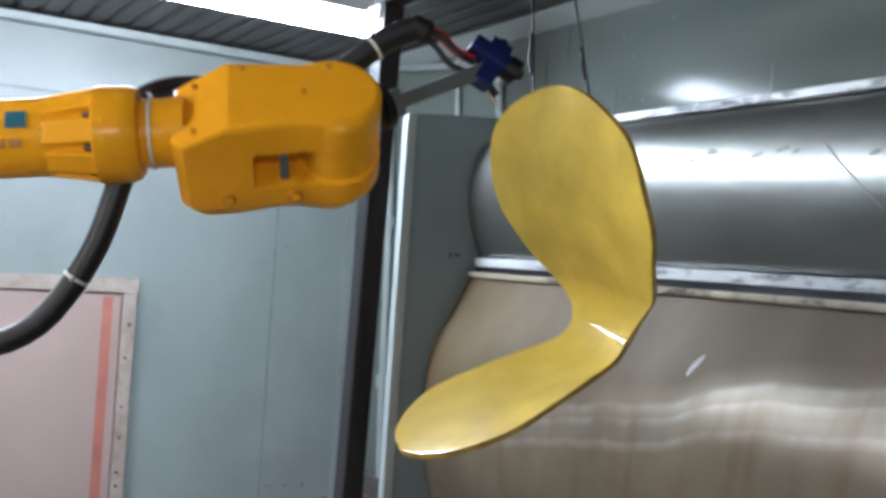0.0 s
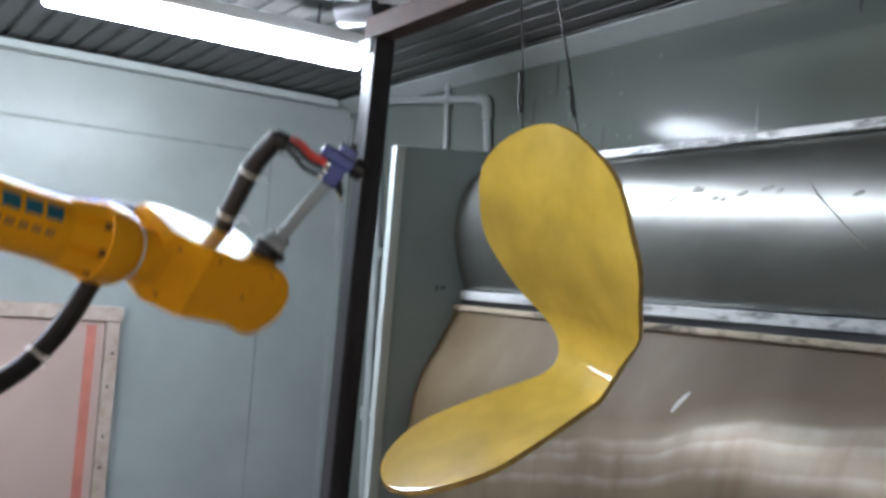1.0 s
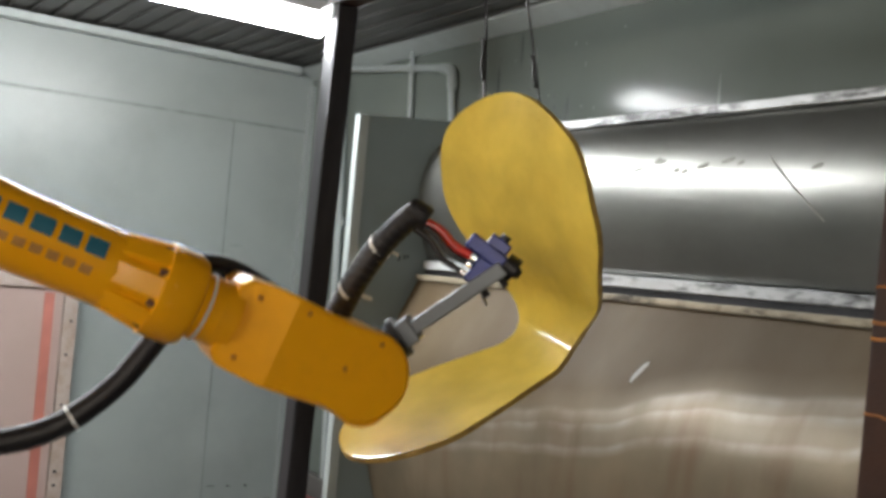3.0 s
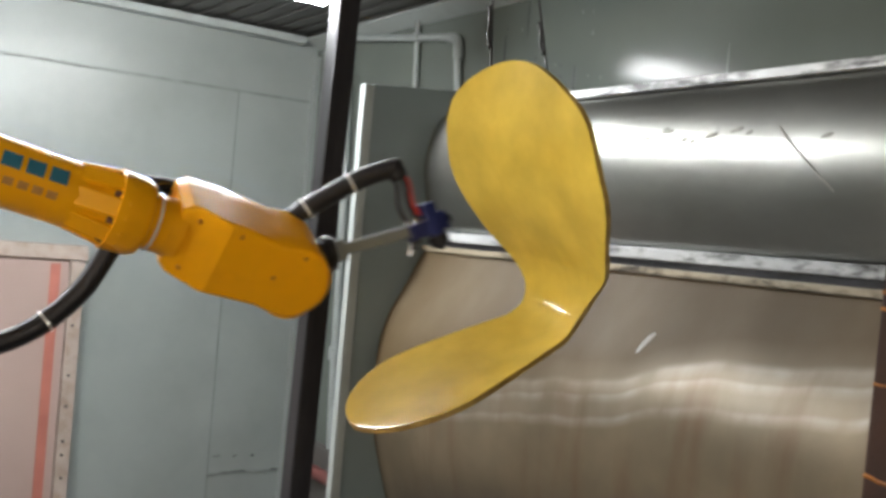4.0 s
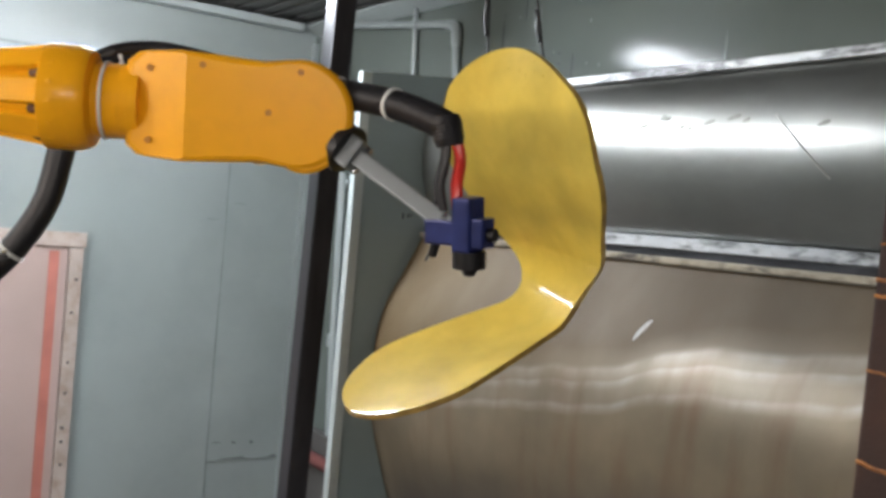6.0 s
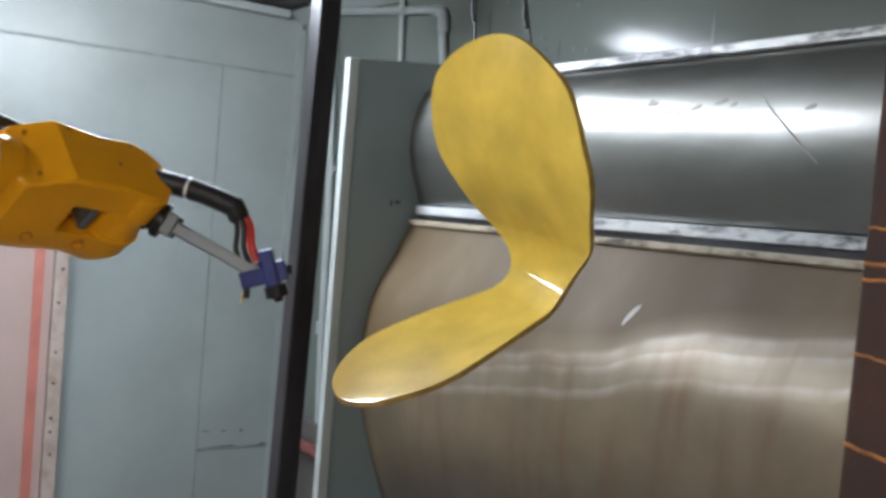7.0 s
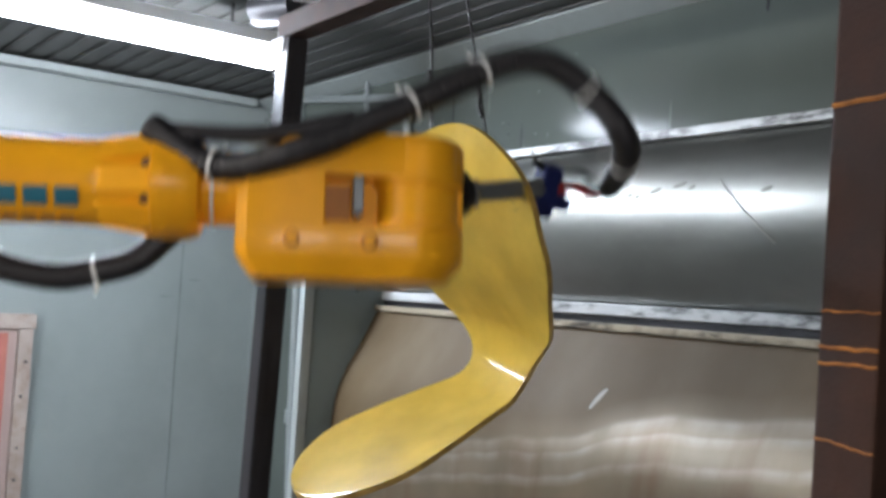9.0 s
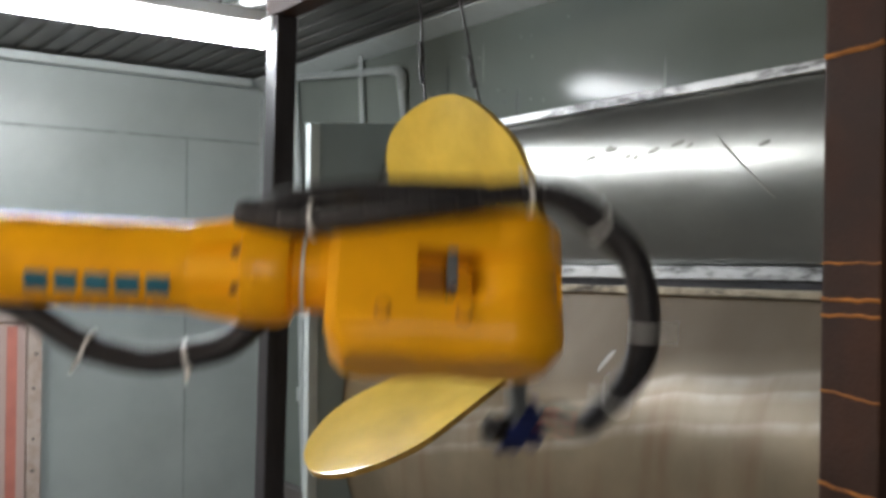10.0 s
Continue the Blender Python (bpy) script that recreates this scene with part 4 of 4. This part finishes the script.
# the gun: x along its hoses, y away from the bracket
GUN_ROWS = [
    (0.0, pose(0.335, 0.114, 0.124, -72.0, -144.2, 2.7)),
    (0.3, pose(0.260, 0.144, 0.229, -73.0, -146.1, 8.1)),
    (0.5, pose(0.300, 0.083, 0.210, -81.1, -149.8, 5.7)),
    (0.7, pose(0.241, -0.138, 0.252, -123.9, -166.1, 15.0)),
    (0.9, pose(0.111, -0.224, 0.280, -107.4, -158.9, -38.2)),
    (1.0, pose(0.078, -0.178, 0.320, -104.2, -159.6, -38.5)),
    (1.2, pose(0.079, -0.124, 0.345, -104.1, -182.2, -22.2)),
    (1.5, pose(0.141, -0.022, 0.347, -90.9, -170.4, -6.4)),
    (1.8, pose(0.068, -0.049, 0.366, -90.1, -184.1, -35.8)),
    (2.0, pose(0.036, -0.170, 0.332, -106.2, -169.1, -42.0)),
    (2.1, pose(0.012, -0.156, 0.341, -107.4, -166.8, -40.1)),
    (2.5, pose(0.094, -0.009, 0.363, -87.9, -176.7, -13.5)),
    (2.7, pose(0.089, -0.119, 0.344, -103.2, -170.2, -18.5)),
    (3.8, pose(0.326, -0.060, 0.176, -83.0, -146.1, -17.5)),
    (4.0, pose(0.315, -0.033, 0.201, -85.5, -129.5, -11.3)),
    (4.2, pose(0.361, -0.045, 0.089, -73.3, -131.2, -22.5)),
    (4.5, pose(0.314, -0.109, -0.174, -74.6, -109.2, -31.0)),
    (4.7, pose(0.178, -0.235, -0.231, -89.4, -103.8, -53.3)),
    (5.0, pose(0.250, -0.182, -0.213, -49.9, -84.1, -78.6)),
    (5.2, pose(0.247, -0.192, -0.207, -34.2, -82.8, -97.4)),
    (6.3, pose(0.293, -0.175, -0.155, 17.7, -80.8, -142.9)),
    (6.5, pose(0.318, -0.164, -0.112, 33.0, -80.1, -153.3)),
    (6.9, pose(0.253, -0.251, -0.116, 72.0, -67.6, -210.2)),
    (7.0, pose(0.254, -0.244, -0.128, 71.8, -65.6, -210.0)),
    (7.2, pose(0.316, -0.173, -0.103, 93.2, -59.3, -211.0)),
    (7.5, pose(0.373, -0.016, 0.031, 135.7, -42.4, -220.0)),
    (7.7, pose(0.370, 0.047, 0.037, 153.7, -9.7, -202.4)),
    (7.9, pose(0.375, 0.008, 0.008, 156.0, -20.4, -218.8)),
    (8.1, pose(0.375, 0.002, 0.002, 168.4, -33.2, -249.5)),
    (8.3, pose(0.356, 0.024, -0.114, 201.9, -37.0, -279.4)),
    (8.5, pose(0.302, 0.028, -0.220, 234.3, -33.1, -309.2)),
    (8.7, pose(0.348, 0.118, -0.077, 280.9, -63.1, -352.1)),
    (8.9, pose(0.336, 0.125, -0.111, 251.0, -2.1, -332.8)),
    (9.0, pose(0.295, 0.197, -0.120, 250.7, 17.3, -348.8)),
    (9.2, pose(0.264, 0.190, -0.187, 249.3, 28.0, -352.2)),
    (9.5, pose(0.238, 0.072, -0.280, 271.7, 29.9, -310.4)),
    (9.8, pose(0.168, 0.014, -0.335, 272.9, 14.5, -308.2)),
    (10.0, pose(0.064, -0.011, -0.369, 263.2, 24.4, -346.7)),
]
HOSE_STEPS, LOOP_STEPS, STRAND_STEPS = 36, 24, 12


def hose_piece(name, parent, length, r, label):
    """A short ribbed bundle piece along x, centred."""
    st = []
    n = 5
    for i in range(n + 1):
        x = -length / 2 + length * i / n
        st += [(x, r * 0.965), (x + length * 0.5 / n, r)] if i < n else [(x, r * 0.965)]
    st = [(-length / 2 - r * 0.35, r * 0.86)] + st + [(length / 2 + r * 0.35, r * 0.86)]
    return part(name, lathe(st, 14), RUBBER, parent, label, True)


# ways of the bundles beside the arm: (along, above) its middle line, time by time
WIDE_LOOP = {
    8.9: ((-0.330, 0.066), (-0.162, 0.076), (0.030, 0.214), (0.199, 0.289), (0.349, 0.245), (0.426, 0.137)),
    9.0: ((-0.320, 0.028), (-0.174, 0.064), (-0.046, 0.128), (0.182, 0.239), (0.308, 0.193), (0.381, 0.105)),
    9.2: ((-0.306, 0.022), (-0.093, 0.069), (0.018, 0.149), (0.161, 0.198), (0.275, 0.180), (0.357, 0.108)),
    9.5: ((-0.354, 0.100), (-0.114, 0.121), (0.017, 0.170), (0.157, 0.168), (0.264, 0.092), (0.309, 0.014)),
    9.8: ((-0.377, 0.106), (-0.143, 0.161), (-0.037, 0.198), (0.084, 0.195), (0.233, 0.065), (0.245, -0.030)),
    10.0: ((-0.328, 0.083), (-0.145, 0.113), (0.041, 0.141), (0.139, 0.103), (0.212, 0.029), (0.223, -0.120)),
}
SLACK_LOOP = {
    0.0: ((-0.395, -0.080), (-0.446, -0.200), (-0.513, -0.296), (-0.580, -0.353), (-0.665, -0.373), (-0.770, -0.345), (-0.94, -0.22)),
    2.5: ((-0.370, -0.080), (-0.408, -0.195), (-0.476, -0.300), (-0.567, -0.357), (-0.660, -0.376), (-0.770, -0.350), (-0.94, -0.22)),
    5.0: ((-0.405, -0.075), (-0.432, -0.188), (-0.501, -0.291), (-0.588, -0.360), (-0.692, -0.380), (-0.795, -0.334), (-0.96, -0.20)),
    7.5: ((-0.405, -0.075), (-0.432, -0.188), (-0.501, -0.291), (-0.588, -0.360), (-0.692, -0.380), (-0.795, -0.334), (-0.96, -0.20)),
    8.5: ((-0.430, -0.075), (-0.452, -0.183), (-0.521, -0.268), (-0.657, -0.310), (-0.795, -0.277), (-0.880, -0.205), (-1.00, -0.09)),
    8.9: ((-0.405, -0.080), (-0.455, -0.125), (-0.520, -0.146), (-0.590, -0.157), (-0.685, -0.137), (-0.775, -0.088), (-0.86, -0.05)),
}


def between(table, t):
    """The way at t, glided between the times in the table."""
    ts = sorted(table)
    t = min(max(t, ts[0]), ts[-1])
    return [tuple(float(np.interp(t, ts, [table[q][k][c] for q in ts])) for c in (0, 1)) for k in range(len(table[ts[0]]))]


def frame_of(arm):
    """The arm's upright and sideways directions in its own space."""
    up = arm.to_3x3().inverted() @ Vector((0, 0, 1))
    up = (up - Vector((up.x, 0, 0))).normalized()
    return up, Vector((1, 0, 0)).cross(up)


def upper_path(t, arm, gun):
    """Way of the hose bundle from the ring over the wrist to the gun's hoses, in the arm's space."""
    up, side = frame_of(arm)
    swing = float(np.interp(t, (8.1, 8.5), (0, 1)))
    end = gun @ Vector((0.155, -0.018, 0))
    over = arm.to_3x3().inverted() @ Vector((-0.85, 0, 0.55))
    over = (over - Vector((over.x, 0, 0))).normalized()
    snug = [Vector((x, 0, 0)) + over * h for x, h in ((-0.40, 0.080), (-0.315, 0.122), (-0.21, 0.116), (-0.05, 0.116))]
    reach = gun.to_3x3() @ Vector((1, 0, 0))
    snug += [snug[-1].lerp(end, 0.40) + reach * 0.012, snug[-1].lerp(end, 0.75) + reach * 0.022, end + reach * 0.012]
    wide = [Vector((-0.43, 0, 0)) + up * 0.09 + side * 0.04]
    wide += [Vector((x, 0, 0)) + up * h + side * d for (x, h), d in zip(between(WIDE_LOOP, t), (0.07, 0.10, 0.08, 0.05, 0.03, 0.02))]
    return [p.lerp(q, swing) for p, q in zip(snug, wide)] + [end]


def strand_path(t, arm, gun):
    """A second strand that leaves the bundle on the wrist and joins it again past the hub."""
    up, side = frame_of(arm)
    p = upper_path(t, arm, gun)
    return [p[0] - side * 0.02, p[0].lerp(p[1], 0.6) + up * 0.030, p[1].lerp(p[2], 0.5) + up * 0.040 - side * 0.02, p[2].lerp(p[3], 0.5) + up * 0.018]


def lower_path(t, arm, gun):
    """Slack loop from the ring's underside back to the elbow."""
    up, side = frame_of(arm)
    return [Vector((x, 0, 0)) + up * h - side * 0.02 for x, h in between(SLACK_LOOP, t)]


def build_hoses(arm):
    pieces = []
    for path, steps, r, length in ((upper_path, HOSE_STEPS, 0.0255, 0.030), (strand_path, STRAND_STEPS, 0.015, 0.030), (lower_path, LOOP_STEPS, 0.0235, 0.042)):
        for i in range(steps):
            ob = hose_piece("hose_piece", arm, length, r, "black corrugated hose bundle")
            if i in ((3, 13, 17, 23, 29) if path is upper_path else (6, 14) if path is lower_path else ()):
                part("cable_tie", lathe([(-0.003, r * 0.9), (-0.003, r * 1.1), (0.003, r * 1.1), (0.003, r * 0.9)], 16), TIE, ob, "white cable tie")
                part("tie_tail", box(-0.003, 0.003, r, r + 0.03, -0.001, 0.001), TIE, ob)
            pieces.append((ob, path, steps, i))
    return pieces


def even(points, n):
    """n + 1 points at even steps along a smooth way."""
    fine = curve_points(points, n * 6)
    run = np.concatenate([[0], np.cumsum([(b - a).length for a, b in zip(fine, fine[1:])])])
    return [Vector([float(np.interp(run[-1] * i / n, run, [q[c] for q in fine])) for c in range(3)]) for i in range(n + 1)]


def piece_pose(points, i, steps):
    a, b = points[i], points[i + 1]
    return Matrix.Translation((a + b) / 2) @ (b - a).to_track_quat("X", "Z").to_matrix().to_4x4()


room()
conduit()
small_door()
booth()
wall_drips()
gantry()
overhead()
lamp_fixture(-3.67, 0.53, 1.77, 2.75, 24, COOL)
lamp_fixture(-3.67, -0.80, 0.44, 2.75, 24, COOL)
# Unseen ceiling batten, added to light the chair and robot fronts.
lamp_fixture(-1.9, -1.75, -0.51, 2.76, 5, NEUTRAL)
# Unseen wall battens, added to brighten chair, robot and left wall.
added_wall_fixture(-2.7, -1.46, REAR, 2.15, 26, NEUTRAL)
added_wall_fixture(-1.25, -0.01, REAR, 2.15, 22, NEUTRAL)
added_wall_fixture(-1.9, -0.66, -RIGHT, 2.15, 40, NEUTRAL, 90)
ceiling_clutter()
chair()
ARM, WRIST, TOOL, GUN_UNIT = robot()
ARM.scale = (0.92, 0.92, 0.92)
HOSES = build_hoses(ARM)
UPPER_ARM = pedestal()


def motions():
    walk(ARM, ARM_ROWS)
    walk(WRIST, WRIST_ROWS)
    walk(TOOL, TOOL_ROWS)
    walk(GUN_UNIT, GUN_ROWS)
    base = UPPER_ARM.parent.matrix_basis.translation
    rows = []
    for t, a in ARM_ROWS:
        elbow = a @ Vector((-1.12, 0, 0)) - base
        rows.append((t, Matrix.Translation(elbow) @ (SHOULDER - base - elbow).to_track_quat("Z", "X").to_matrix().to_4x4()))
    walk(UPPER_ARM, rows)
    steps = {}
    for (t, a), (_, d) in zip(ARM_ROWS, GUN_ROWS):
        for path, n in ((upper_path, HOSE_STEPS), (strand_path, STRAND_STEPS), (lower_path, LOOP_STEPS)):
            steps.setdefault(path, []).append((t, even(path(t, a, d), n)))
    for ob, path, n, i in HOSES:
        walk(ob, [(t, piece_pose(pts, i, n)) for t, pts in steps[path]])


motions()
